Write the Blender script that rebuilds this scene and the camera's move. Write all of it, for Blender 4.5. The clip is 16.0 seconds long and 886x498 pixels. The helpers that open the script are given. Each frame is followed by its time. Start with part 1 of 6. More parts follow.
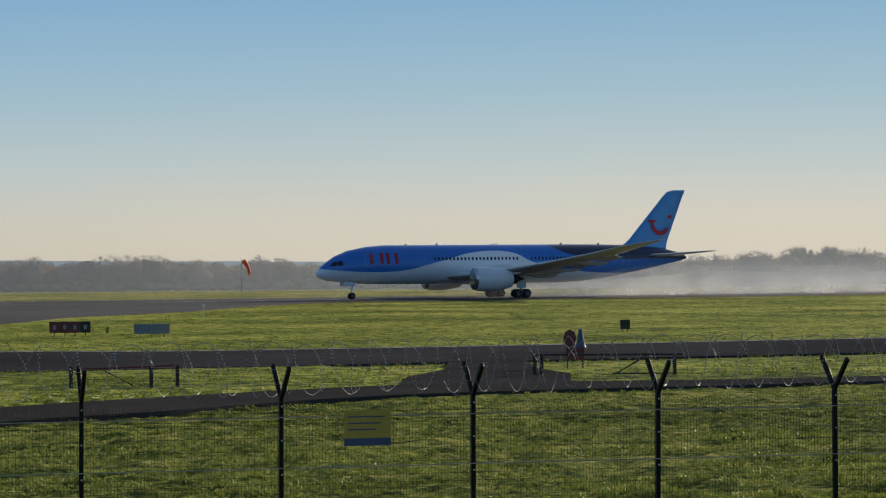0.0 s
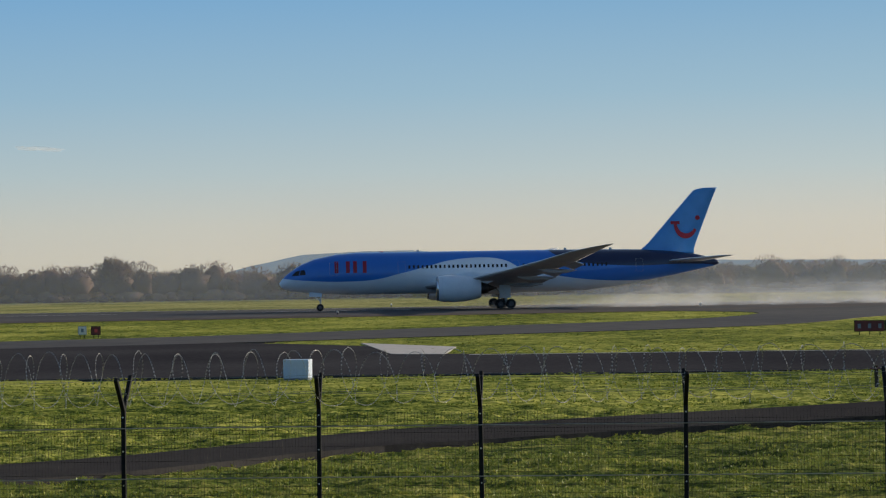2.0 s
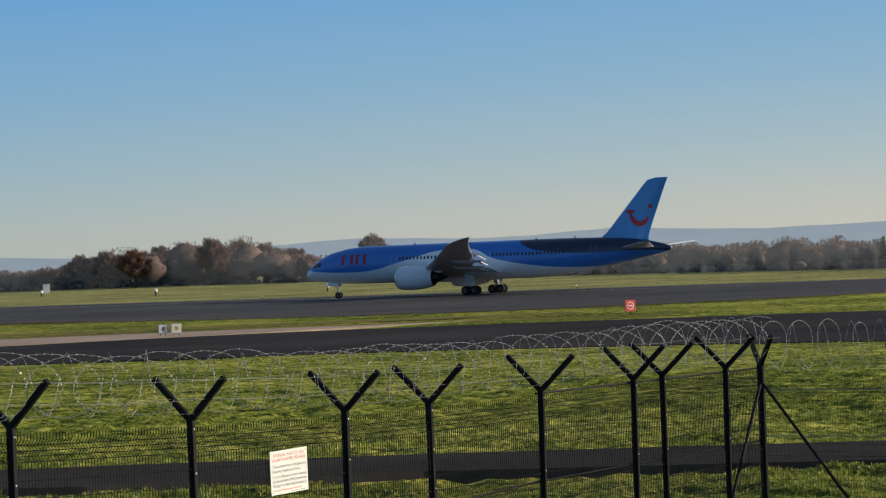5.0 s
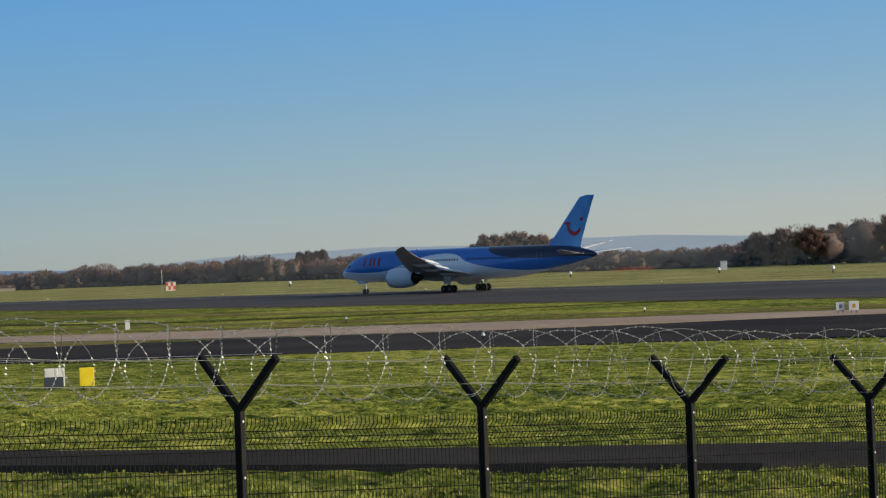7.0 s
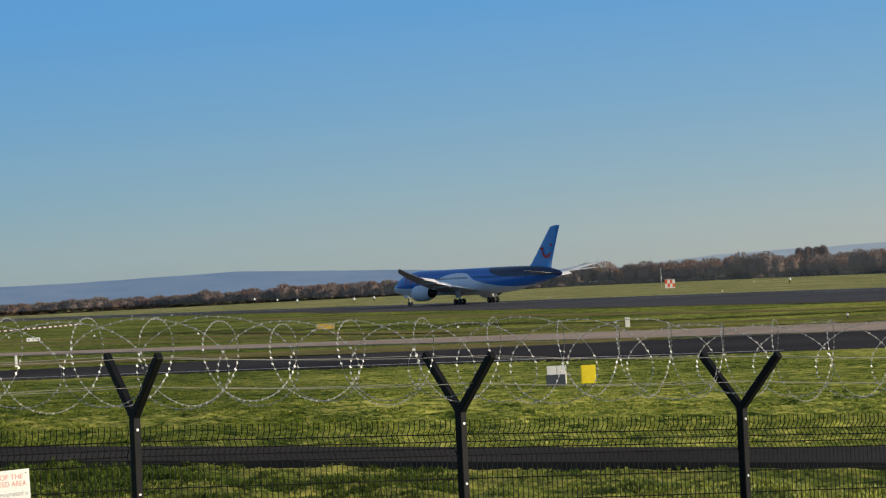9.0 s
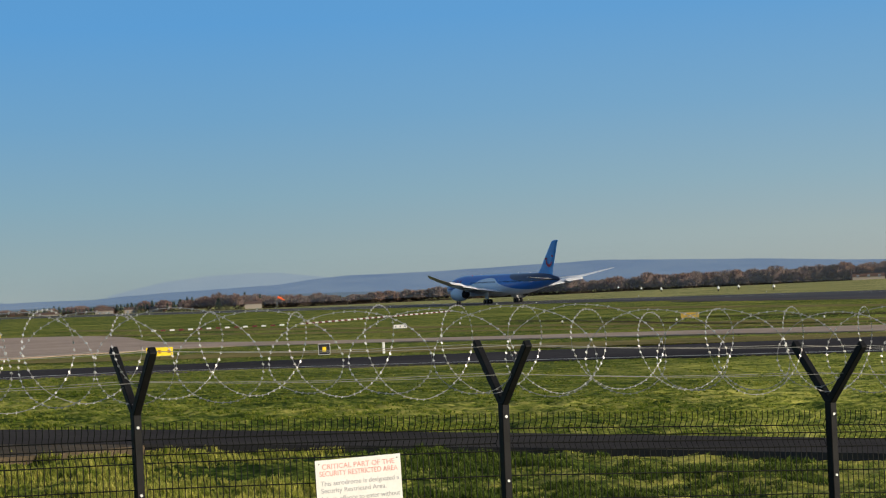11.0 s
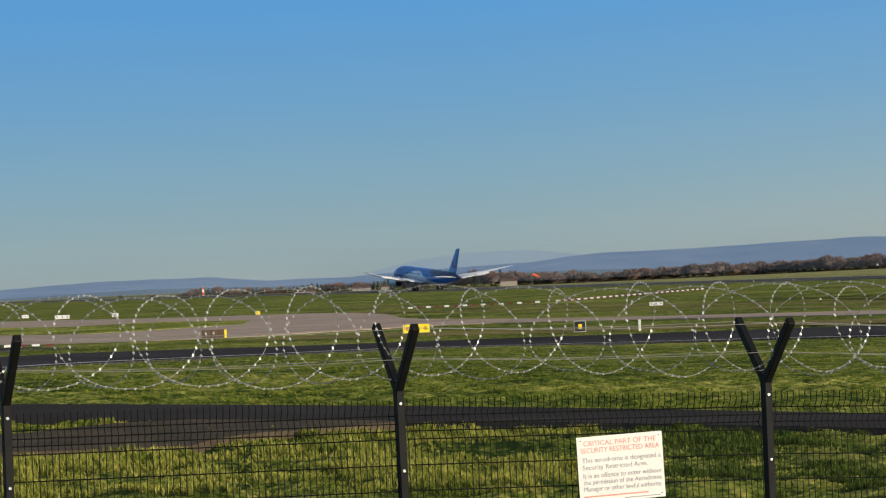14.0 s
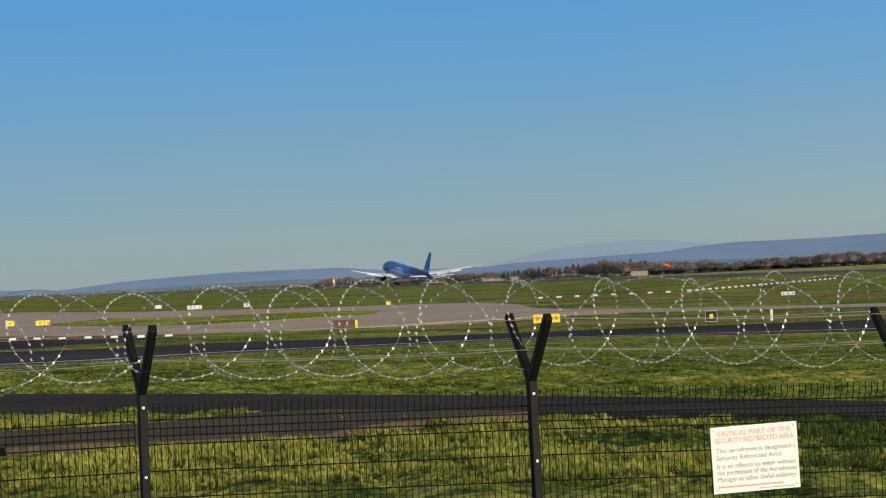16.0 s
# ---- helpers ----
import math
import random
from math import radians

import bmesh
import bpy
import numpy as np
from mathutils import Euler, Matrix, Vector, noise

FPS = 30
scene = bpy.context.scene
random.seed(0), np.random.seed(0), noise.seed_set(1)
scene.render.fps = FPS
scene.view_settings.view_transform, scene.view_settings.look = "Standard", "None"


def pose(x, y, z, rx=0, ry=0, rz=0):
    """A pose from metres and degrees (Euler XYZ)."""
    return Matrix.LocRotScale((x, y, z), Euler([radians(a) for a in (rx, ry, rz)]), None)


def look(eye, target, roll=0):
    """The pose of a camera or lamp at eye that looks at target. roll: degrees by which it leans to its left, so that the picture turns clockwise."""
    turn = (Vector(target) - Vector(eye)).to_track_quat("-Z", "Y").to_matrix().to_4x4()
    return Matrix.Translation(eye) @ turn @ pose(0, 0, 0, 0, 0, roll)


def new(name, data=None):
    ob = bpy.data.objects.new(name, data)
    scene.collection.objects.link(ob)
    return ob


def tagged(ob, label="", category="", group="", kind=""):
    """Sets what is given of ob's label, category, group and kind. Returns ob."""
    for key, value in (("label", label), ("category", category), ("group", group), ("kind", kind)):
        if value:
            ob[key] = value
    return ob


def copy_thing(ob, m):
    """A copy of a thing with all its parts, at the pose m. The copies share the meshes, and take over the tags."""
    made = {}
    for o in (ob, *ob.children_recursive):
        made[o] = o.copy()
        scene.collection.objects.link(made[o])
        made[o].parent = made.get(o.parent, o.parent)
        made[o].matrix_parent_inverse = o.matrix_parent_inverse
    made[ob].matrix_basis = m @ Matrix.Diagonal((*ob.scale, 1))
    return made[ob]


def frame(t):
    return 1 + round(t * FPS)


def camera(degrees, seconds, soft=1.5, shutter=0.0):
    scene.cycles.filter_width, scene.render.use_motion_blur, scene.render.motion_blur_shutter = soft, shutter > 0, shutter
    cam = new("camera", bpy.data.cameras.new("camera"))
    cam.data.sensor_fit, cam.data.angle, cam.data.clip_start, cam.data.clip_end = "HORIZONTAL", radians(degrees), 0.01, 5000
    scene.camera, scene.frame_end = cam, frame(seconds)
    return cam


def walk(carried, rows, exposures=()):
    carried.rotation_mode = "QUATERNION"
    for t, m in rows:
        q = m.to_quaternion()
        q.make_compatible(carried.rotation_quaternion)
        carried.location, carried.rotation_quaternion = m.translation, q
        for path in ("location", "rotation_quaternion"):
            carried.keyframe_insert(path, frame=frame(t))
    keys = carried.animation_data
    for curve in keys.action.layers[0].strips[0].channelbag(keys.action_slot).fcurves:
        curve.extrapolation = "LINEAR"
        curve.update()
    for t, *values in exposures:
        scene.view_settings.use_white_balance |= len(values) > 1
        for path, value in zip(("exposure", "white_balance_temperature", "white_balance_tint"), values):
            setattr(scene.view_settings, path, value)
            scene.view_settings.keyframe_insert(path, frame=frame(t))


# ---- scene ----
EYE = 5.97
cam = camera(20.221, 16.0, soft=1.2)
# seconds, turn to the left from the runway's square, tilt, roll (degrees)
TURNS = [
    (0.0, -22.614, 0.240, -0.402),
    (0.5, -18.689, 0.309, -0.404),
    (1.0, -13.982, 0.345, -0.515),
    (1.5, -9.175, 0.417, -0.853),
    (2.0, -4.234, 0.417, -0.888),
    (2.5, 0.619, 0.358, -1.224),
    (3.0, 6.080, 0.282, -1.455),
    (3.2, 8.261, 0.235, -1.480),
    (5.3, 28.645, 0.214, -2.247),
    (5.5, 30.435, 0.222, -2.202),
    (6.0, 34.539, 0.240, -2.251),
    (6.5, 38.002, 0.256, -2.145),
    (7.0, 41.444, 0.265, -2.188),
    (7.5, 44.537, 0.362, -2.225),
    (8.0, 47.735, 0.469, -2.409),
    (8.5, 50.564, 0.586, -2.671),
    (9.0, 52.899, 0.700, -2.781),
    (9.5, 55.390, 0.814, -2.813),
    (10.0, 57.663, 0.884, -2.686),
    (10.2, 58.492, 0.877, -2.679),
    (12.3, 63.725, 0.671, -2.369),
    (12.5, 63.910, 0.641, -2.362),
    (13.0, 65.212, 0.624, -2.485),
    (13.5, 66.489, 0.619, -2.589),
    (14.0, 67.176, 0.564, -2.584),
    (14.5, 67.805, 0.501, -2.663),
    (15.0, 68.809, 0.493, -2.676),
    (15.5, 69.459, 0.478, -2.663),
    (16.0, 70.182, 0.472, -2.692),
]
# seconds, slow sideways drift of the holder (metres)
DRIFT = [(0, 0), (6, 0), (7, 0.015), (8, 0.025), (9, 0.03), (9.5, 0.037), (10, 0.05), (10.2, 0.053), (12.3, 0.088), (13, 0.10), (14, 0.112), (15, 0.122), (16, 0.132)]


def drift_at(t):
    return float(np.interp(t, [r[0] for r in DRIFT], [r[1] for r in DRIFT]))


walk(cam, [(t, pose(-0.47 * drift_at(t), -0.88 * drift_at(t), EYE, 90 + tilt, 0, turn) @ pose(0, 0, 0, 0, 0, roll)) for t, turn, tilt, roll in TURNS])

# ---- light ----
SUN_AZ, SUN_EL = 62.0, 15.0      # degrees to the right of the runway's square, above the horizon
sun_way = Vector((math.cos(radians(SUN_EL)) * math.sin(radians(SUN_AZ)), math.cos(radians(SUN_EL)) * math.cos(radians(SUN_AZ)), math.sin(radians(SUN_EL))))
sun = new("sun", bpy.data.lights.new("sun", "SUN"))
sun.data.energy, sun.data.angle, sun.data.color = 5.0, radians(0.55), (1.0, 0.87, 0.68)
sun.matrix_world = look(sun_way * 100, (0, 0, 0))
scene.view_settings.exposure = 0.0


def linear(r, g, b):
    return tuple(c / 255 / 12.92 if c < 11 else ((c / 255 + 0.055) / 1.055) ** 2.4 for c in (r, g, b))


def make_world():
    """A clear winter sky: paler and warmer low down and towards the sun, blue above."""
    world = bpy.data.worlds.new("sky")
    scene.world = world
    world.use_nodes = True
    nt = world.node_tree
    nt.nodes.clear()
    N, L = nt.nodes.new, nt.links.new
    out, bg = N("ShaderNodeOutputWorld"), N("ShaderNodeBackground")
    tc, sep = N("ShaderNodeTexCoord"), N("ShaderNodeSeparateXYZ")
    L(tc.outputs["Generated"], sep.inputs[0])
    height = N("ShaderNodeMapRange")
    height.inputs["From Min"].default_value, height.inputs["From Max"].default_value = 0.0, 0.35
    L(sep.outputs["Z"], height.inputs["Value"])

    def ramp(rows):
        r = N("ShaderNodeValToRGB")
        L(height.outputs[0], r.inputs[0])
        e = r.color_ramp.elements
        while len(e) < len(rows):
            e.new(0.5)
        for k, (deg, c) in zip(e, rows):
            k.position, k.color = min(1.0, math.sin(radians(deg)) / 0.35), (*linear(*c), 1)
        return r

    warm = ramp(((0, (226, 211, 186)), (1.0, (216, 209, 192)), (2.2, (192, 202, 200)), (4.0, (162, 190, 204)), (6.2, (134, 174, 203)), (20, (88, 138, 188))))
    cool = ramp(((0, (152, 167, 168)), (1.0, (146, 169, 175)), (2.2, (132, 168, 186)), (4.0, (112, 162, 199)), (6.2, (93, 156, 210)), (20, (66, 124, 190))))
    dot = N("ShaderNodeVectorMath")
    dot.operation = "DOT_PRODUCT"
    L(tc.outputs["Generated"], dot.inputs[0])
    dot.inputs[1].default_value = (math.sin(radians(SUN_AZ)), math.cos(radians(SUN_AZ)), 0)
    toward = N("ShaderNodeMapRange")
    toward.inputs["From Min"].default_value, toward.inputs["From Max"].default_value = -0.62, 0.86
    L(dot.outputs["Value"], toward.inputs["Value"])
    low = N("ShaderNodeMix")
    low.data_type = "RGBA"
    L(toward.outputs[0], low.inputs["Factor"])
    L(cool.outputs[0], low.inputs["A"])
    L(warm.outputs[0], low.inputs["B"])
    sky = N("ShaderNodeTexSky")
    sky.sky_type, sky.sun_disc = "NISHITA", False
    sky.sun_elevation, sky.sun_rotation = radians(SUN_EL), radians(SUN_AZ)
    dim = N("ShaderNodeVectorMath")
    dim.operation = "SCALE"
    dim.inputs["Scale"].default_value = 0.11
    L(sky.outputs[0], dim.inputs[0])
    up = N("ShaderNodeMapRange")
    up.interpolation_type = "SMOOTHSTEP"
    up.inputs["From Min"].default_value, up.inputs["From Max"].default_value = 0.12, 0.5
    L(sep.outputs["Z"], up.inputs["Value"])
    whole = N("ShaderNodeMix")
    whole.data_type = "RGBA"
    L(up.outputs[0], whole.inputs["Factor"])
    L(low.outputs["Result"], whole.inputs["A"])
    L(dim.outputs[0], whole.inputs["B"])
    L(whole.outputs["Result"], bg.inputs[0])
    bg.inputs["Strength"].default_value = 1.0
    L(bg.outputs[0], out.inputs[0])


make_world()


# ---- materials ----
def material(name, colour, rough=0.7, metal=0.0, second=None, scale=3.0, fine=None, bump=0.0, space="Object", coat=0.0, shine=0.5):
    """Base colour that wanders to a second one at two scales of noise, with fine relief."""
    m = bpy.data.materials.new(name)
    m.use_nodes = True
    nt = m.node_tree
    N, L = nt.nodes.new, nt.links.new
    b = nt.nodes["Principled BSDF"]
    b.inputs["Base Color"].default_value = (*colour, 1)
    b.inputs["Roughness"].default_value, b.inputs["Metallic"].default_value = rough, metal
    b.inputs["Coat Weight"].default_value, b.inputs["Specular IOR Level"].default_value = coat, shine
    if second is None:
        second = tuple(c * 0.75 for c in colour)
    tc = N("ShaderNodeTexCoord")
    big, small = N("ShaderNodeTexNoise"), N("ShaderNodeTexNoise")
    big.inputs["Scale"].default_value, big.inputs["Detail"].default_value = scale, 4
    small.inputs["Scale"].default_value, small.inputs["Detail"].default_value = fine or scale * 9, 3
    for n in (big, small):
        L(tc.outputs[space], n.inputs["Vector"])
    add = N("ShaderNodeMath")
    add.operation = "MULTIPLY_ADD"
    add.inputs[1].default_value = 0.45
    L(small.outputs[0], add.inputs[0])
    half = N("ShaderNodeMath")
    half.operation = "MULTIPLY"
    half.inputs[1].default_value = 0.55
    L(big.outputs[0], half.inputs[0])
    L(half.outputs[0], add.inputs[2])
    spread_ = N("ShaderNodeMapRange")
    spread_.inputs["From Min"].default_value, spread_.inputs["From Max"].default_value = 0.36, 0.64
    L(add.outputs[0], spread_.inputs["Value"])
    mix = N("ShaderNodeMix")
    mix.data_type = "RGBA"
    mix.inputs["A"].default_value, mix.inputs["B"].default_value = (*colour, 1), (*second, 1)
    L(spread_.outputs[0], mix.inputs["Factor"])
    L(mix.outputs["Result"], b.inputs["Base Color"])
    if bump:
        bp = N("ShaderNodeBump")
        bp.inputs["Strength"].default_value, bp.inputs["Distance"].default_value = 0.6, bump
        L(add.outputs[0], bp.inputs["Height"])
        L(bp.outputs[0], b.inputs["Normal"])
    return m


def leafy(name, colour, second, through_light=0.35, patch=None, dew=0.0):
    """Blades or twigs, each of its own shade, that let some light through; wet ones glint."""
    m = bpy.data.materials.new(name)
    m.use_nodes = True
    nt = m.node_tree
    N, L = nt.nodes.new, nt.links.new
    nt.nodes.remove(nt.nodes["Principled BSDF"])
    geo, mix = N("ShaderNodeNewGeometry"), N("ShaderNodeMix")
    mix.data_type = "RGBA"
    mix.inputs["A"].default_value, mix.inputs["B"].default_value = (*colour, 1), (*second, 1)
    L(geo.outputs["Random Per Island"], mix.inputs["Factor"])
    result = mix.outputs["Result"]
    if patch:
        tc, no, over, span = N("ShaderNodeTexCoord"), N("ShaderNodeTexNoise"), N("ShaderNodeMix"), N("ShaderNodeMapRange")
        over.data_type = "RGBA"
        no.inputs["Scale"].default_value, no.inputs["Detail"].default_value = patch[1], 4
        span.inputs["From Min"].default_value, span.inputs["From Max"].default_value = (patch + (0.42, 0.62))[2:4]
        no.inputs["Roughness"].default_value = 0.66
        L(tc.outputs["Object"], no.inputs["Vector"])
        L(no.outputs[0], span.inputs["Value"])
        L(span.outputs[0], over.inputs["Factor"])
        L(result, over.inputs["A"])
        over.inputs["B"].default_value = (*patch[0], 1)
        result = over.outputs["Result"]
    d, tr, ms = N("ShaderNodeBsdfDiffuse"), N("ShaderNodeBsdfTranslucent"), N("ShaderNodeMixShader")
    L(result, d.inputs[0])
    L(result, tr.inputs[0])
    ms.inputs[0].default_value = through_light
    L(d.outputs[0], ms.inputs[1])
    L(tr.outputs[0], ms.inputs[2])
    last = ms.outputs[0]
    if dew:
        gl, wet = N("ShaderNodeBsdfGlossy"), N("ShaderNodeMixShader")
        gl.inputs["Color"].default_value, gl.inputs["Roughness"].default_value = (0.95, 0.95, 0.85, 1), 0.4
        wet.inputs[0].default_value = dew
        L(last, wet.inputs[1])
        L(gl.outputs[0], wet.inputs[2])
        last = wet.outputs[0]
    L(last, nt.nodes["Material Output"].inputs[0])
    return m


def turf(name, hollow_shade, green, straw):
    """Mown grass: hummocks and tufts in relief, from shade painted into the hollows to straw-coloured tops, in broad
    drifts.
    """
    m = bpy.data.materials.new(name)
    m.use_nodes = True
    nt = m.node_tree
    N, L = nt.nodes.new, nt.links.new
    b = nt.nodes["Principled BSDF"]
    b.inputs["Roughness"].default_value, b.inputs["Specular IOR Level"].default_value = 0.95, 0.02
    tc = N("ShaderNodeTexCoord")
    outs = []
    for scale, detail in ((0.05, 3), (0.75, 3), (4.5, 4)):
        n = N("ShaderNodeTexNoise")
        n.inputs["Scale"].default_value, n.inputs["Detail"].default_value, n.inputs["Roughness"].default_value = scale, detail, 0.6
        L(tc.outputs["Object"], n.inputs["Vector"])
        outs.append(n.outputs[0])

    def blend(rows):
        last = None
        for socket, k in rows:
            n = N("ShaderNodeMath")
            n.operation = "MULTIPLY_ADD"
            n.inputs[1].default_value, n.inputs[2].default_value = k, 0.0
            L(socket, n.inputs[0])
            if last:
                L(last, n.inputs[2])
            last = n.outputs[0]
        return last

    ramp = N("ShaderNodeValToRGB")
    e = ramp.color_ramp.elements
    # the relief's own noise darkens its low spots: painted shade between tufts
    e[0].position, e[0].color = 0.43, (*hollow_shade, 1)
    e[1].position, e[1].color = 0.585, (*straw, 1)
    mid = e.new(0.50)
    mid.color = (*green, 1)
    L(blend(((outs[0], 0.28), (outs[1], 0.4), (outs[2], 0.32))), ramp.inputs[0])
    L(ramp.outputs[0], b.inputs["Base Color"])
    bp = N("ShaderNodeBump")
    bp.inputs["Strength"].default_value, bp.inputs["Distance"].default_value = 1.0, 0.5
    L(blend(((outs[1], 0.7), (outs[2], 0.2))), bp.inputs["Height"])
    L(bp.outputs[0], b.inputs["Normal"])
    return m


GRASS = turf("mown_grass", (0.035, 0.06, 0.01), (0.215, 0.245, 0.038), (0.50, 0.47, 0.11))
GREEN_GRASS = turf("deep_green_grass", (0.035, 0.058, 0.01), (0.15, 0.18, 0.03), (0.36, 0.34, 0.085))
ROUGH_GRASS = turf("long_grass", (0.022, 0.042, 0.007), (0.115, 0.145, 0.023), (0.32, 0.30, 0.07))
# paler beyond the runway: distance haze painted into the grass colours
FAR_GRASS = turf("hazed_far_grass", (0.13, 0.14, 0.05), (0.31, 0.30, 0.11), (0.50, 0.45, 0.19))
BLADES = leafy("grass_blades", (0.16, 0.235, 0.026), (0.52, 0.50, 0.10), 0.22, ((0.075, 0.125, 0.015), 0.4, 0.5, 0.68), 0.04)
GREEN_BLADES = leafy("green_blades", (0.12, 0.185, 0.022), (0.34, 0.34, 0.065), 0.22, ((0.06, 0.105, 0.013), 0.4, 0.48, 0.68))
STRAW_BLADES = leafy("straw_blades", (0.21, 0.245, 0.036), (0.50, 0.455, 0.11), 0.3, ((0.11, 0.16, 0.02), 0.5, 0.48, 0.7))
DARK_BLADES = leafy("darker_blades", (0.035, 0.065, 0.014), (0.12, 0.16, 0.03), 0.25)
ASPHALT = material("asphalt", (0.038, 0.037, 0.042), 1.0, second=(0.072, 0.069, 0.073), scale=0.05, fine=2.5, shine=0.0)
SHOULDER = material("brown_grey_shoulder", (0.12, 0.10, 0.09), 0.9, second=(0.075, 0.063, 0.058), scale=0.03, fine=0.4, shine=0.06)
PALE_BLUE = material("pale_cabinet_paint", (0.58, 0.66, 0.78), 0.45, second=(0.5, 0.57, 0.68), scale=4)
RUNWAY = material("runway_asphalt", (0.048, 0.045, 0.047), 0.8, second=(0.10, 0.088, 0.082), scale=0.03, fine=0.4, bump=0.01, shine=0.10)
ROAD = material("road_asphalt", (0.038, 0.036, 0.038), 0.9, second=(0.062, 0.058, 0.058), scale=0.15, fine=4, shine=0.0)
# dark brown that paints the shade of the drains
DITCH = material("drain_shade_brown", (0.06, 0.045, 0.02), 0.95, second=(0.11, 0.09, 0.035), scale=0.1, fine=0.8, shine=0.02)
WORN = material("worn_brown_tarmac", (0.12, 0.09, 0.058), 0.9, second=(0.055, 0.045, 0.032), scale=0.6, fine=4, shine=0.04)
CONCRETE = material("pale_concrete", (0.49, 0.375, 0.295), 0.9, second=(0.34, 0.255, 0.195), scale=0.06, fine=0.7, shine=0.08)
PALE_SLAB = material("bleached_concrete", (0.5, 0.46, 0.44), 0.9, second=(0.38, 0.35, 0.33), scale=0.2, fine=2)
WHITE_LINE = material("white_road_paint", (0.6, 0.6, 0.58), 0.6, second=(0.3, 0.3, 0.28), scale=1.2, shine=0.1)
SOIL = material("rough_dry_grass", (0.28, 0.225, 0.08), 0.95, second=(0.13, 0.115, 0.04), scale=0.1, fine=0.8, shine=0.02)
STEEL = material("black_coated_steel", (0.007, 0.007, 0.008), 0.55, second=(0.012, 0.012, 0.013), scale=8, shine=0.12)
WIRE = material("black_coated_wire", (0.007, 0.008, 0.007), 0.6, scale=8, shine=0.15)
GALV = material("galvanised_wire", (0.38, 0.38, 0.37), 0.5, metal=0.35, second=(0.2, 0.2, 0.2), scale=30)
BARB = material("bright_barb_steel", (0.6, 0.6, 0.58), 0.4, metal=0.3, second=(0.5, 0.5, 0.5), scale=30)
TENSION = material("steel_tension_wire", (0.5, 0.47, 0.4), 0.5, metal=0.8, second=(0.3, 0.28, 0.24), scale=2)
STRAND = material("dull_galvanised_strand", (0.26, 0.26, 0.25), 0.6, metal=0.2, scale=30)
AMBER = material("amber_print", (0.62, 0.3, 0.015), 0.5)
BOLT = material("zinc_bolt", (0.7, 0.7, 0.7), 0.35, metal=0.6)
BOARD = material("white_board", (0.78, 0.77, 0.74), 0.45, second=(0.7, 0.69, 0.66), scale=4)
PALE_RED = material("faded_red_print", (0.74, 0.36, 0.32), 0.5, second=(0.68, 0.26, 0.22))
RED = material("red_print", (0.62, 0.07, 0.06), 0.5, second=(0.55, 0.06, 0.05))
BLACK = material("black_print", (0.015, 0.015, 0.02), 0.5)
GREYPRINT = material("grey_print", (0.4, 0.4, 0.43), 0.5)
YELLOW = material("yellow_board", (0.95, 0.78, 0.03), 0.45, second=(0.88, 0.62, 0.02), scale=3)
# dimmer yellow: the fence notice has its shade put into the colour
DULL_YELLOW = material("dull_yellow_board", (0.52, 0.35, 0.05), 0.6, second=(0.42, 0.28, 0.04), scale=3)
BLUE = material("blue_board", (0.06, 0.085, 0.17), 0.45, second=(0.04, 0.06, 0.13), scale=3)
BACK = material("weathered_grey_back", (0.2, 0.24, 0.28), 0.55, second=(0.16, 0.19, 0.22), scale=3)
NAVY_BOARD = material("dark_slate_board", (0.035, 0.042, 0.06), 0.5, second=(0.06, 0.07, 0.09), scale=5)
MAROON = material("dark_red_board", (0.16, 0.025, 0.025), 0.5, second=(0.1, 0.02, 0.02), scale=3)
ORANGE = material("orange_cloth", (0.75, 0.12, 0.03), 0.7, second=(0.65, 0.09, 0.02), scale=3)
BROWN = material("brown_board", (0.1, 0.06, 0.03), 0.6, scale=3)
TIMBER = material("dark_timber", (0.05, 0.035, 0.028), 0.8, second=(0.03, 0.022, 0.02), scale=4)
CAP = material("white_lamp_housing", (0.7, 0.7, 0.66), 0.5, scale=5)


def mesh_of(name, bm, mat, smooth=False):
    me = bpy.data.meshes.new(name)
    bm.normal_update()
    bm.to_mesh(me)
    bm.free()
    me.materials.append(mat)
    if smooth:
        me.polygons.foreach_set("use_smooth", [True] * len(me.polygons))
    return me


def part(name, bm, mat, parent, label="", smooth=False, m=None):
    ob = new(name, mesh_of(name, bm, mat, smooth))
    ob.parent = parent
    if m is not None:
        ob.matrix_basis = m
    return tagged(ob, label)


def shared(name, me, parent, m):
    ob = new(name, me)
    ob.parent, ob.matrix_basis = parent, m
    return ob


def raw(name, verts, faces, mat):
    """A mesh from arrays: verts (n, 3), faces (k, 3 or 4)."""
    me = bpy.data.meshes.new(name)
    verts, faces = np.asarray(verts, float), np.asarray(faces, int)
    k, n = faces.shape
    me.vertices.add(len(verts))
    me.vertices.foreach_set("co", verts.ravel())
    me.loops.add(k * n)
    me.loops.foreach_set("vertex_index", faces.ravel())
    me.polygons.add(k)
    me.polygons.foreach_set("loop_start", np.arange(0, k * n, n))
    me.polygons.foreach_set("loop_total", np.full(k, n))
    me.update(calc_edges=True)
    me.materials.append(mat)
    return me


def box(bm, x0, x1, y0, y1, z0, z1, m=Matrix(), bevel=0.0):
    v = [bm.verts.new(m @ Vector(c)) for c in ((x0, y0, z0), (x1, y0, z0), (x1, y1, z0), (x0, y1, z0), (x0, y0, z1), (x1, y0, z1), (x1, y1, z1), (x0, y1, z1))]
    fs = [bm.faces.new([v[i] for i in q]) for q in ((0, 3, 2, 1), (4, 5, 6, 7), (0, 1, 5, 4), (1, 2, 6, 5), (2, 3, 7, 6), (3, 0, 4, 7))]
    if bevel:
        bmesh.ops.bevel(bm, geom=list({e for f in fs for e in f.edges}), offset=bevel, segments=1, affect="EDGES")
    return bm


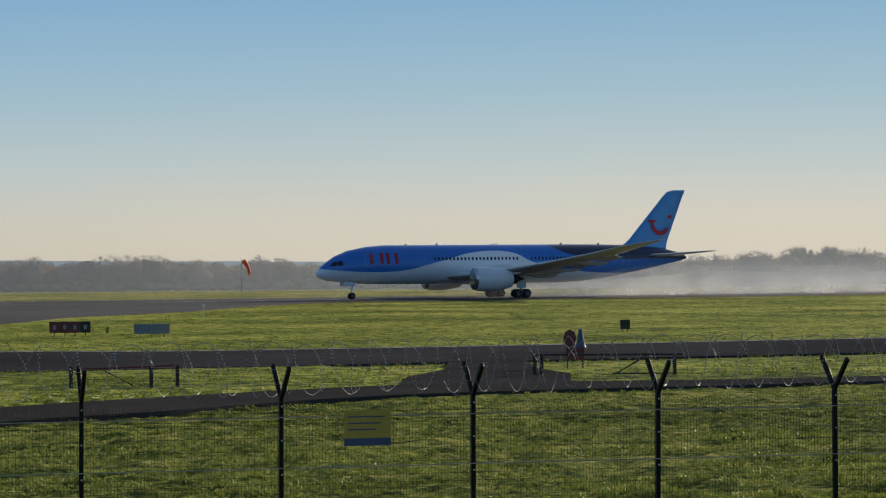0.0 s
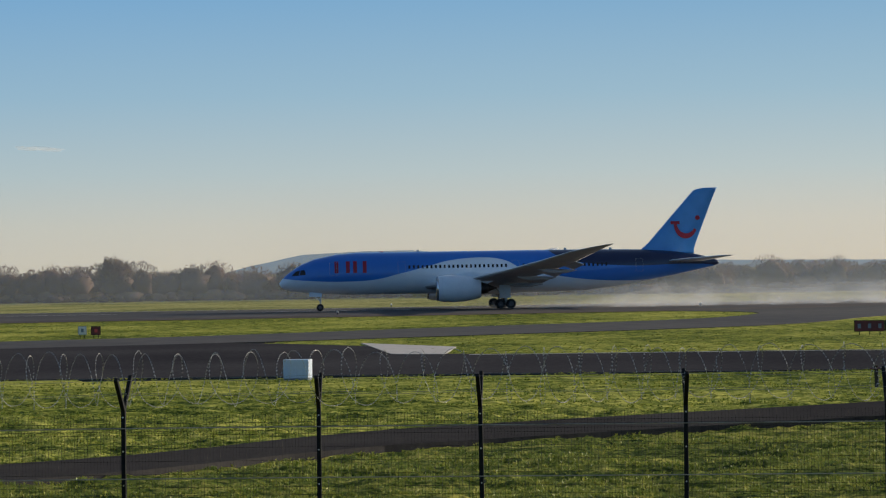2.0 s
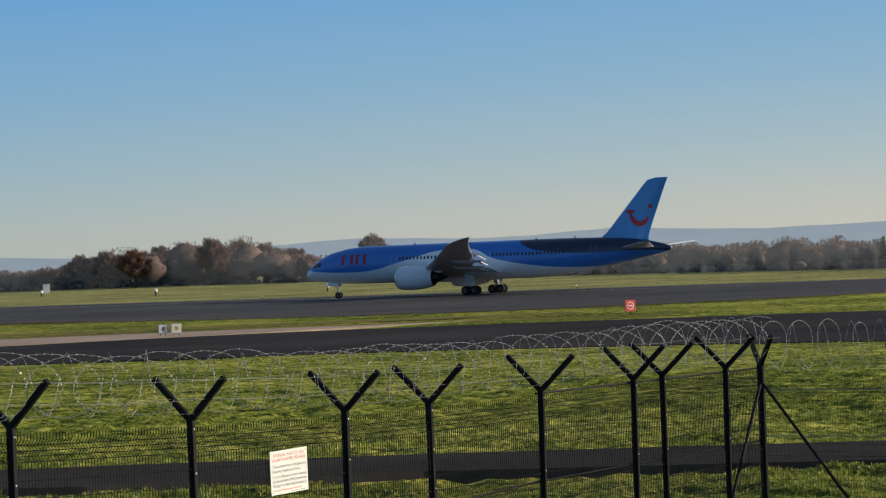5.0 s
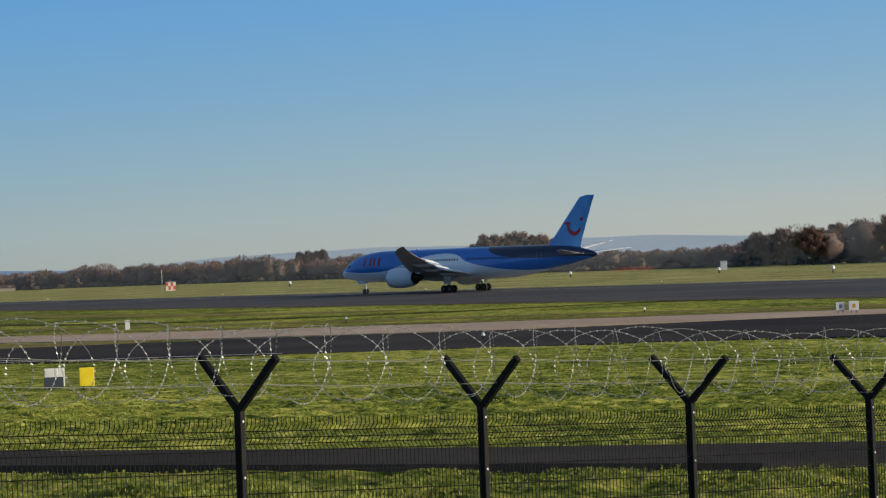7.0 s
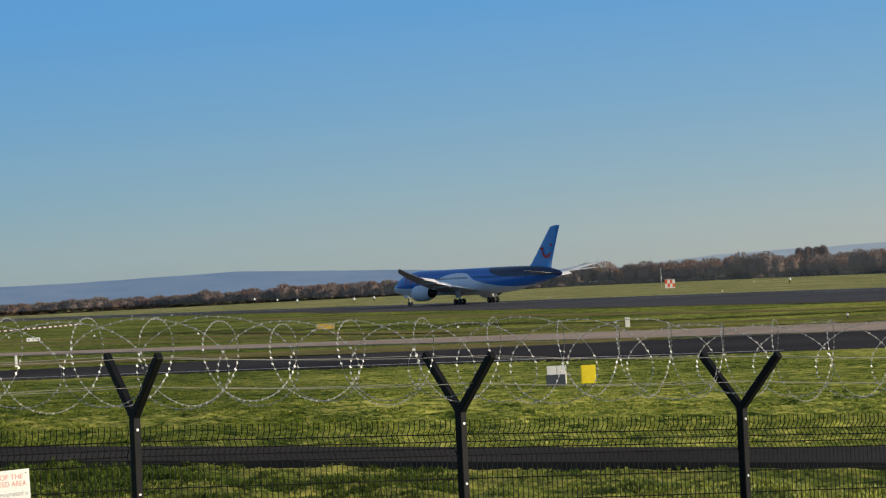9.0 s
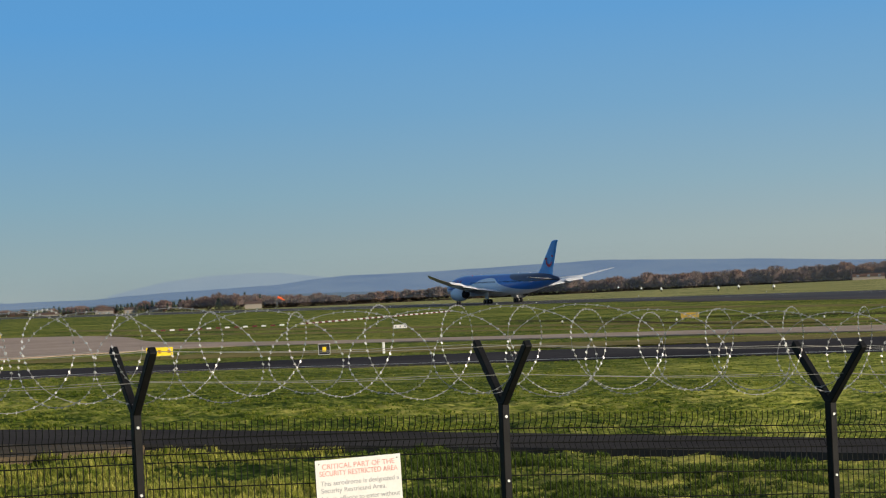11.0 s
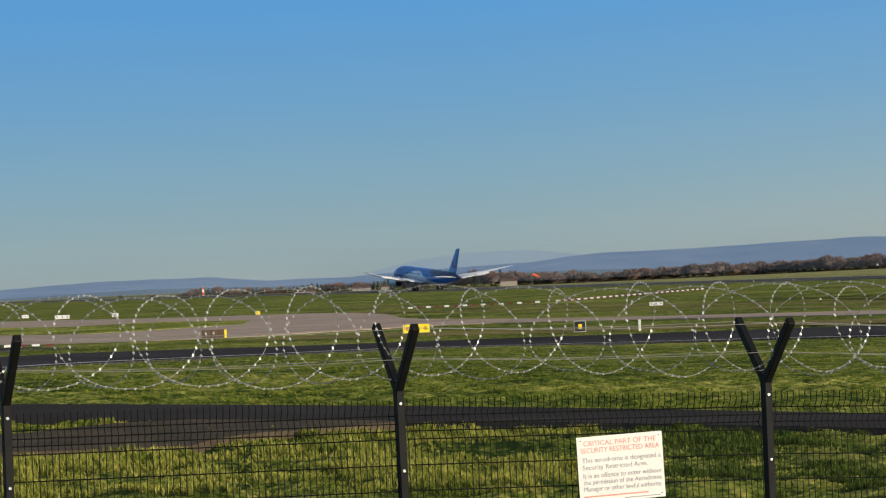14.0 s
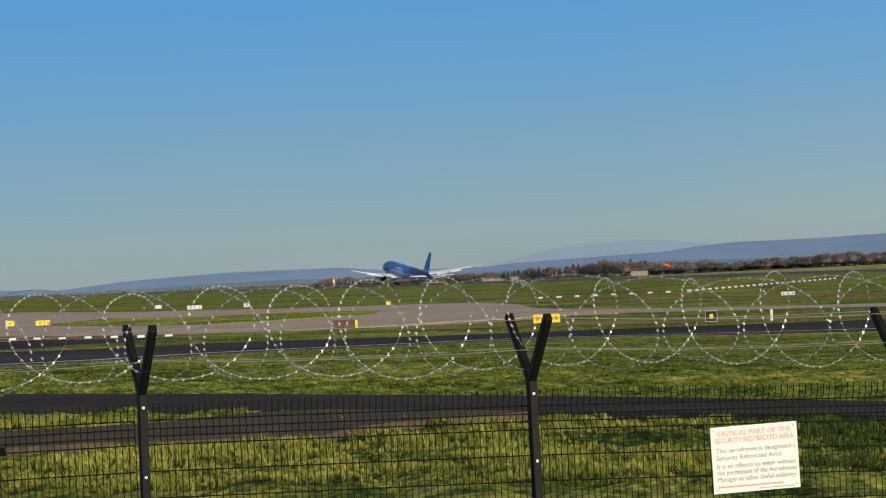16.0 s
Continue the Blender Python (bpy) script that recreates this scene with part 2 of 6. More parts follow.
def boxed(*a, **k):
    return box(bmesh.new(), *a, **k)


def tube(bm, points, radius, sides=6, caps=True):
    """A round bar through the points; radius a number or one for each point."""
    pts = [Vector(p) for p in points]
    rr = radius if isinstance(radius, (list, tuple)) else [radius] * len(pts)
    rings, side = [], None
    for i, p in enumerate(pts):
        d = (pts[min(i + 1, len(pts) - 1)] - pts[max(i - 1, 0)]).normalized()
        if side is None:
            side = d.orthogonal().normalized()
        side = (side - d * side.dot(d)).normalized()
        other = d.cross(side)
        rings.append([bm.verts.new(p + (side * math.cos(a) + other * math.sin(a)) * rr[i]) for a in [2 * math.pi * k / sides for k in range(sides)]])
    for a, b in zip(rings, rings[1:]):
        for k in range(sides):
            bm.faces.new((a[k], a[(k + 1) % sides], b[(k + 1) % sides], b[k]))
    if caps:
        bm.faces.new(rings[0][::-1]), bm.faces.new(rings[-1])
    return bm


# ---- ground ----
BANK = [(-30, 2.75), (4, 2.74), (7, 2.68), (10, 2.58), (13, 2.42), (16, 2.25), (19, 2.08), (22, 1.92), (25, 1.77), (28, 1.66), (31, 1.61), (38, 1.61), (45, 1.37), (60, 0.83), (77, 0.24), (84, 0.08), (95, 0.01), (120, 0.0)]


def ground_z(x, y):
    """The bank along the fence falls to the flat airfield; beyond the fence it is an even slope; a mound lies under the camera."""
    near = float(np.interp(y, [b[0] for b in BANK], [b[1] for b in BANK]))
    slope = 2.99 - 0.036 * (7.5 + 3 * math.log1p(math.exp(min(60, (y - 7.5) / 3))) if y < 150 else y)
    even = 0.5 * (slope + math.sqrt(slope * slope + 0.04)) if slope > -3 else 0.0
    k = max(0.0, min(1.0, (-x - 21) / 13))
    k = k * k * (3 - 2 * k)
    far = max(0.0, min(1.0, (x + 265) / 60))
    even *= far * far * (3 - 2 * far)
    if y > 385 and x < -850:
        # the land falls away beyond the runway's far end
        return -4.2 * min(1.0, (y - 385) / 80) * min(1.0, (-x - 850) / 350)
    return near + (even - near) * k + 1.45 * math.exp(-((x / 7) ** 2 + ((y + 2) / 7) ** 2))


def rough_z(x, y):
    """The ground with its small unevenness, away from the paved strips."""
    far = math.hypot(x, y)
    k = max(0.0, min(1.0, (130 - far) / 30))
    return ground_z(x, y) + (0.10 * noise.noise((x * 0.11, y * 0.11, 0)) + 0.12 * noise.noise((x * 0.38, y * 0.38, 3)) + 0.22 * noise.noise((x * 0.95, y * 0.95, 6)) - 0.17) * k - 0.01


def smooth_line(points, step=6.0):
    """Points along a curve through the given ones."""
    p = [Vector((x, y)) for x, y in points]
    out = []
    for i in range(len(p) - 1):
        a, b, c, d = p[max(i - 1, 0)], p[i], p[i + 1], p[min(i + 2, len(p) - 1)]
        n = max(1, int((c - b).length / step))
        n = min(n, 24)
        for k in range(n):
            t = k / n
            q = 0.5 * (2 * b + (c - a) * t + (2 * a - 5 * b + 4 * c - d) * t * t + (3 * b - a - 3 * c + d) * t ** 3)
            out.append((q.x, q.y))
    return out + [tuple(p[-1])]


def sheet(name, points, mat, lift, label):
    """A thin paved slab on the ground, bounded by the points."""
    bm = bmesh.new()
    f = bm.faces.new([bm.verts.new((x, y, ground_z(x, y) + lift)) for x, y in points])
    bm.normal_update()
    if f.normal.z < 0:
        f.normal_flip()
    rim = bmesh.ops.extrude_face_region(bm, geom=[f])
    low = [v for v in bm.verts if v not in set(x for x in rim["geom"] if isinstance(x, bmesh.types.BMVert))]
    for v in low:
        v.co.z -= lift + 0.3
    bmesh.ops.triangulate(bm, faces=[f for f in bm.faces if len(f.verts) > 4])
    # on the slope the slab follows the ground
    x0, x1, y0, y1 = min(p[0] for p in points), max(p[0] for p in points), min(p[1] for p in points), max(p[1] for p in points)
    if y0 < 100 and x0 > -700:
        for x in range(-330, 110, 9):
            if x0 < x < x1:
                bmesh.ops.bisect_plane(bm, geom=bm.verts[:] + bm.edges[:] + bm.faces[:], plane_co=(x, 0, 0), plane_no=(1, 0, 0))
        for y in range(0, 130, 9):
            if y0 < y < y1:
                bmesh.ops.bisect_plane(bm, geom=bm.verts[:] + bm.edges[:] + bm.faces[:], plane_co=(0, y, 0), plane_no=(0, 1, 0))
        bm.normal_update()
        for v in bm.verts:
            if any(f.normal.z > 0.5 for f in v.link_faces):
                v.co.z = ground_z(v.co.x, v.co.y) + lift
    return tagged(new(name, mesh_of(name, bm, mat)), label, kind="structure")


def within(x, y, poly):
    """Which of the points lie inside a polygon."""
    px, py = np.array(poly).T
    hit = np.zeros(len(x), bool)
    j = len(px) - 1
    for i in range(len(px)):
        hit ^= ((py[i] > y) != (py[j] > y)) & (x < (px[j] - px[i]) * (y - py[i]) / (py[j] - py[i] + 1e-9) + px[i])
        j = i
    return hit


def ribbon(name, line, w, mat, lift, label, kind="structure"):
    """A strip of width w along a line."""
    bm = bmesh.new()
    rows = []
    for i, (x, y) in enumerate(line):
        a, b = line[max(i - 1, 0)], line[min(i + 1, len(line) - 1)]
        d = Vector((b[0] - a[0], b[1] - a[1])).normalized()
        n = Vector((-d.y, d.x)) * w / 2
        rows.append([bm.verts.new((x + s * n.x, y + s * n.y, ground_z(x + s * n.x, y + s * n.y) + lift)) for s in (1, -1)])
    for a, b in zip(rows, rows[1:]):
        bm.faces.new((a[0], a[1], b[1], b[0]))
    return tagged(new(name, mesh_of(name, bm, mat)), label, kind=kind)


ROAD_FAR = smooth_line([(110, 104), (62.6, 106), (46, 110), (30.8, 105.3), (22.4, 101), (4.5, 90.6), (-4, 78.5), (-11.4, 69), (-18.1, 63.2), (-28.2, 56.5), (-34.7, 50.5), (-41.1, 44.8), (-48.6, 40.1), (-59.5, 34.5), (-69.2, 28.3), (-79.9, 18), (-84.1, 13), (-92, -10)], 4)
ROAD_NEAR = smooth_line([(110, 99), (59.8, 101.2), (40.3, 101.5), (27.9, 95.3), (20.5, 91.5), (4, 81), (-3.4, 67.5), (-9.8, 59.4), (-15.5, 54.1), (-24.6, 49.2), (-29.7, 43.5), (-36.5, 39.4), (-43.4, 35.4), (-52, 30.6), (-60, 25), (-69.5, 15.5), (-73.3, 11.5), (-80, -10)], 4)


RUNWAY_EDGE = smooth_line([(1400, 333), (300, 333), (110, 334), (62, 318), (20, 312), (-60, 300), (-115, 246), (-190, 254), (-290, 270), (-440, 306), (-520, 326), (-1100, 328), (-3000, 328)]) + [(-3000, 375), (1400, 375)]
LINK_EDGE = smooth_line([(132, 340), (104, 312), (84, 281), (66, 262), (48, 232), (17, 214), (-2, 205), (-20, 199)]) + smooth_line([(-60, 204), (-28, 218), (-4, 228), (18, 244), (43, 260), (56, 280), (58, 298), (46, 318), (40, 340)])
TAXI_EDGE = smooth_line([(420, 131), (80, 132), (0, 139), (-60, 144), (-98, 134), (-128, 113), (-146, 101.5), (-158, 94), (-168, 86), (-172, 78), (-169, 68), (-158, 55.5), (-148, 44.5), (-138, 35), (-129, 28), (-110, 8)]) + smooth_line([(-140, 8), (-157, 27), (-165, 36), (-176, 44.5), (-184, 55.5), (-191, 67), (-200, 80), (-196, 92), (-190, 98.5), (-182, 107.5), (-174, 119), (-150, 146), (-130, 160), (-108, 186), (-70, 202), (-52, 205), (-21, 212), (-4, 205), (8, 190), (13, 170), (36, 165), (92, 156), (420, 154)])
CONCRETE_EDGE = smooth_line([(-98, 206), (-130, 191), (-160, 172), (-195, 157), (-214, 148), (-237, 138), (-262, 128.5), (-290, 125.5), (-318, 128), (-363, 142), (-400, 148), (-421, 143), (-441, 133), (-485, 123), (-531, 116), (-640, 114)]) + smooth_line([(-640, 32), (-395, 32), (-319, 54), (-286.5, 62.6), (-272.7, 68.5), (-263, 75.6), (-260.6, 86.9), (-262.8, 97.3), (-264, 103), (-268, 109.5), (-262, 116), (-245, 122.5), (-223, 130), (-199, 138), (-176, 143), (-156, 147), (-136, 159), (-112, 184)])
ROAD_SPUR = [(60.3, 143.5), (64.1, 141.1), (56.7, 123.3), (55.5, 116.2), (52.0, 108.8), (41.9, 106.3), (46.8, 117.2), (51.7, 123.9)]
LAY_BY = [(-52.6, 8.8), (-53.0, 11.2), (-52.5, 13.0), (-52.6, 15.8), (-55.3, 17.3), (-57.1, 18.9), (-57.9, 20.6), (-60.5, 24.0), (-64.1, 22.9), (-65.2, 19.6), (-64.4, 17.3), (-60.7, 14.0), (-59.6, 11.7), (-59.2, 9.9), (-58, 6)]
WIDENING = [(-300, 46), (-296, 50), (-290, 57.5), (-280, 64.6), (-262.8, 67.6), (-235, 60), (-205, 48), (-187, 40.5), (-180.8, 35.8), (-166.7, 30.1), (-150, 10), (-300, 20)]


def make_ground():
    xs = [-4600, -3000, -2000, -1700, -1500, -1350, -1200, -1100, -1000, -925, -850, -700, -500, -400, -300, -240, -200, -170, -150, -135] + [-125 + 0.42 * i for i in range(489)] + [85, 95, 110, 125, 140, 180, 220, 260, 300, 400, 600, 1000, 1600, 2500, 4600]
    ys = [-1200, -600, -300, -150, -80, -50, -30, -15] + [-5 + 0.42 * i for i in range(309)] + [127, 133, 140, 160, 180, 200, 240, 280, 320, 360, 376, 385, 410, 440, 465, 500, 600, 700, 1000, 1600, 2500, 3600, 4700]
    nx, ny = len(xs), len(ys)
    gx, gy = np.array([x for y in ys for x in xs], float), np.array([y for y in ys for x in xs], float)
    paved = np.zeros(len(gx), bool)
    for poly in (ROAD_FAR + ROAD_NEAR[::-1], TAXI_EDGE, CONCRETE_EDGE, ROAD_SPUR, LAY_BY, WIDENING):
        paved |= within(gx, gy, poly)
    verts = [(x, y, ground_z(x, y) - 0.12 if p else rough_z(x, y)) for x, y, p in zip(gx.tolist(), gy.tolist(), paved)]
    i, j = np.meshgrid(np.arange(nx - 1), np.arange(ny - 1))
    q = (j * nx + i).ravel()
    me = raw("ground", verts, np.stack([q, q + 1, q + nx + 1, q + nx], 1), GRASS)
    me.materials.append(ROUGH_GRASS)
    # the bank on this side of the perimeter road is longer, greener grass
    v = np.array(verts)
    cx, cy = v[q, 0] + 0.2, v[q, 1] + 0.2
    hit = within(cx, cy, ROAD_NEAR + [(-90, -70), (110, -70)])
    me.materials.append(FAR_GRASS)
    me.materials.append(GREEN_GRASS)
    # a stretch of deeper green towards the far end
    wander = np.array([3.5 * noise.noise((a * 0.08, b * 0.08, 1)) + 2 * noise.noise((a * 0.5, b * 0.5, 7)) for a, b in zip(cx.tolist(), cy.tolist())])
    green = (np.degrees(np.arctan2(-cx, cy)) + wander > 55.5) & ~hit
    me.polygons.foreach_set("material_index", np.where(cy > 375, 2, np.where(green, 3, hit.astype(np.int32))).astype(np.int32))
    me.polygons.foreach_set("use_smooth", np.ones(len(q), bool))
    tagged(new("ground", me), "short green airfield grass, patchy and yellowing in places", kind="structure")





def make_paving():
    sheet("runway", RUNWAY_EDGE,
          RUNWAY, 0.03, "wet dark grey asphalt runway with rubber marks")
    ribbon("runway_shoulder", [p for p in RUNWAY_EDGE[:-2] if -520 < p[0] < 320], 13, SHOULDER, 0.042, "worn brown-grey shoulder along the runway")
    sheet("taxiway_link", LINK_EDGE,
          RUNWAY, 0.036, "curved asphalt taxiway joining the runway")
    sheet("taxiway", TAXI_EDGE,
          ASPHALT, 0.03, "dark asphalt taxiway along the grass")
    sheet("concrete_strip", CONCRETE_EDGE,
          CONCRETE, 0.042, "pale pinkish concrete shoulder of the taxiway")
    sheet("concrete_corner", [(8, 197), (14.5, 184), (12.5, 169), (9, 171)], PALE_SLAB, 0.05, "small triangle of pale concrete")
    sheet("grass_island", [(-435, 93), (-393, 99), (-397, 115), (-366, 121), (-339, 111), (-329, 98), (-324, 84), (-357, 76), (-400, 74)], GRASS, 0.09, "narrow grass island within the concrete")
    sheet("taxiway_widening", WIDENING, ASPHALT, 0.035, "dark asphalt widening beside the concrete")
    # shade of two drains, laid on the grass as dark strips
    ribbon("drain_strip", smooth_line([(-300, 190), (-257.8, 196), (-229, 191.5), (-212, 193.5), (-202, 202), (-192.5, 211), (-184, 231), (-170, 250)]), 3.2, DITCH, 0.05, "dark brown strip along a drain, its shade painted in")
    ribbon("drain_strip", smooth_line([(-330, 190), (-290, 182), (-241.5, 167.5), (-217, 166)]), 2.6, DITCH, 0.05, "dark brown strip along a drain, its shade painted in")
    ribbon("soil_strip", smooth_line([(-420, 262), (-300, 236), (-230, 222), (-205, 226)]), 9, SOIL, 0.03, "strip of dry worn grass")
    sheet("perimeter_road", ROAD_FAR + ROAD_NEAR[::-1], ROAD, 0.035, "narrow asphalt perimeter road")
    sheet("road_spur", ROAD_SPUR, ROAD, 0.032, "short road spur to the taxiway")
    sheet("lay_by", LAY_BY, WORN, 0.025, "worn asphalt lay-by beside the perimeter road")
    ribbon("soil_strip", smooth_line([(-95, 225), (-150, 200), (-220, 176), (-330, 168), (-480, 176)]), 8, SOIL, 0.012, "strip of dry worn grass")
    ribbon("soil_strip", smooth_line([(-80, 212), (-125, 198), (-165, 178), (-240, 156), (-400, 150)]), 5, SOIL, 0.014, "strip of dry worn grass")
    ribbon("soil_strip", smooth_line([(-158, 141), (-185, 124), (-207, 108), (-226, 96), (-245, 82)]), 15, SOIL, 0.02, "strip of dry worn grass")
    ribbon("soil_strip", smooth_line([(-10, 217), (10, 222), (30, 232)]), 5, SOIL, 0.014, "strip of dry worn grass")
    ribbon("edge_line", smooth_line([(-121, 120), (-147, 103), (-159, 95.4), (-169.5, 87), (-173.6, 78), (-170.5, 67), (-159.3, 54.5), (-149.3, 43.5), (-139.3, 34), (-130, 27), (-111, 7)]), 0.7, WHITE_LINE, 0.045, "worn white edge line")
    ribbon("edge_line", smooth_line([(420, 153), (92, 154.6), (36, 163.5), (14, 167)]), 0.6, WHITE_LINE, 0.045, "worn white edge line")
    ribbon("edge_line", [(1400, 337), (120, 337)], 0.9, WHITE_LINE, 0.04, "white runway edge line")
    ribbon("edge_line", [(-540, 331.5), (-3000, 331.5)], 0.9, WHITE_LINE, 0.04, "white runway edge line")
    ribbon("edge_line", [(1400, 371), (-3000, 371)], 0.9, WHITE_LINE, 0.04, "white runway edge line")
    for x in range(-900, 400, 50):
        ribbon("centre_line", [(x, 352), (x + 30, 352)], 0.9, WHITE_LINE, 0.04, "white runway centre dash")


make_ground()
make_paving()

# ---- fence ----
FENCE_A = (-9.5, 37.3)    # turn of the fence's normal, distance from the eye
FENCE_B = (82.0, 18.75)
POSTS_A = (-39.4, -35.6, -31.55, -27.51, -23.27, -18.84, -14.28, -9.73, -5.06, -1.29, 3.17, 7.45, 11.57, 15.55)
POSTS_B = (95.6, 86.7, 77.68, 68.63, 60.28, 52.78, 46.33, 40.73, 35.94, 31.84, 28.34, 26.37, 23.83, 21.68, 21.0, 19.57)
CORNER = 18.75


def on_fence(fence, az):
    d = fence[1] / math.cos(radians(az - fence[0]))
    return -d * math.sin(radians(az)), d * math.cos(radians(az))


def post_mesh():
    bm = bmesh.new()
    box(bm, -0.032, 0.032, -0.045, 0.045, -0.3, 2.42, bevel=0.006)
    return mesh_of("post_shaft", bm, STEEL)


def arm_mesh():
    bm = bmesh.new()
    box(bm, -0.03, 0.03, -0.035, 0.035, 0, 0.72, bevel=0.006)
    return mesh_of("fork_arm", bm, STEEL)


def panel_mesh(length, pitch, r=0.0032):
    """Welded mesh: upright and level wires, with sharp folds at the top and at half height."""
    fold = [(-0.1, 0), (1.05, 0), (1.10, 0.035), (1.15, 0), (2.02, 0), (2.08, 0.05), (2.14, 0), (2.20, 0.05), (2.26, 0), (2.33, 0)]
    verts, faces = [], []

    def strip(path, r):
        k = len(verts)
        for p in path:
            verts.extend([(p[0] - r, p[1] - r, p[2]), (p[0] + r, p[1] - r, p[2]), (p[0], p[1] + r, p[2])])
        for i in range(len(path) - 1):
            a = k + 3 * i
            faces.extend([(a, a + 1, a + 4, a + 3), (a + 1, a + 2, a + 5, a + 4), (a + 2, a, a + 3, a + 5)])

    n = int(length / pitch)
    for i in range(n + 1):
        x = length * i / n
        strip([(x, y, z) for z, y in fold], r)
    for z, y in [(0.02 + 0.2 * i, 0) for i in range(11)] + [(1.10, 0.035), (2.08, 0.05), (2.14, 0), (2.20, 0.05)]:
        k = len(verts)
        for x in (0, length):
            verts.extend([(x, y - 0.009, z - 1.25 * r), (x, y - 0.009, z + 1.25 * r), (x, y - 0.004, z)])
        faces.extend([(k, k + 1, k + 4, k + 3), (k + 1, k + 2, k + 5, k + 4), (k + 2, k, k + 3, k + 5)])
    return raw("mesh_panel", verts, faces, WIRE)


def coil(line, radius, turn, label, w=0.004, lean=0.38):
    """Two counter-wound helixes of barbed tape along a line of points; the loops lean along the run."""
    tape_v, tape_f, barb_v, barb_f = [], [], [], []
    seg = [0.0]
    for a, b in zip(line, line[1:]):
        seg.append(seg[-1] + (Vector(b) - Vector(a)).length)
    total = seg[-1]

    def place(s):
        s = max(0.0, min(total - 1e-4, s))
        i = max(k for k in range(len(seg) - 1) if seg[k] <= s)
        a, b = Vector(line[i]), Vector(line[i + 1])
        return a.lerp(b, (s - seg[i]) / (seg[i + 1] - seg[i])), (b - a).normalized()

    rnd = random.Random(5)
    da = 0.15
    for hand in (1, -1):
        s, ang, last, kink = 0.0, 0.4 + (2.8 if hand < 0 else 0), None, 0.0
        while s < total:
            c, d = place(s)
            side = Vector((-d.y, d.x, 0)).normalized()
            wob = 1 + 0.07 * math.sin(s * 1.7 + hand) + 0.04 * math.sin(s * 4.1)
            kink = 0.9 * kink + 0.1 * rnd.uniform(-1, 1)
            p = c + side * (math.cos(ang) * radius * 0.85 * wob) + Vector((0, 0, math.sin(ang) * radius * wob + 0.04 * kink))
            p += d * ((lean + 0.05 * math.sin(s * 0.9 + 2 * hand)) * math.cos(ang) * wob * (1 if hand > 0 else -1))
            q = len(tape_v)
            tape_v.extend([tuple(p + Vector((0, 0, w))), tuple(p + side * w - Vector((0, 0, w / 2))), tuple(p - side * w - Vector((0, 0, w / 2)))])
            if last is not None:
                for j in range(3):
                    tape_f.append((q - 3 + j, q - 3 + (j + 1) % 3, q + (j + 1) % 3, q + j))
                t = (p - last).normalized()
                n = t.cross(side).normalized() if abs(t.dot(side)) < 0.95 else Vector((0, 0, 1))
                for m_, r_ in () if rnd.random() < 0.08 else ((n, 0.0105), (t.cross(n), 0.009)):
                    b0 = len(barb_v)
                    barb_v.extend([tuple(p + m_ * r_ + t * 0.004), tuple(p + t * 0.014), tuple(p - m_ * r_ - t * 0.004), tuple(p - t * 0.014)])
                    barb_f.append((b0, b0 + 1, b0 + 2, b0 + 3))
            last = p
            ang += da
            s += turn * da / (2 * math.pi) * (1 + 0.2 * rnd.uniform(-1, 1) + 0.12 * math.sin(s * (1.3 if hand > 0 else 0.8) + hand))
    root = tagged(new("razor_wire_coil"), label, "razor wire")
    shared("tape", raw("tape", tape_v, tape_f, GALV), root, Matrix())
    tagged(shared("barbing", raw("barbing", barb_v, barb_f, BARB), root, Matrix()), kind="stuff")


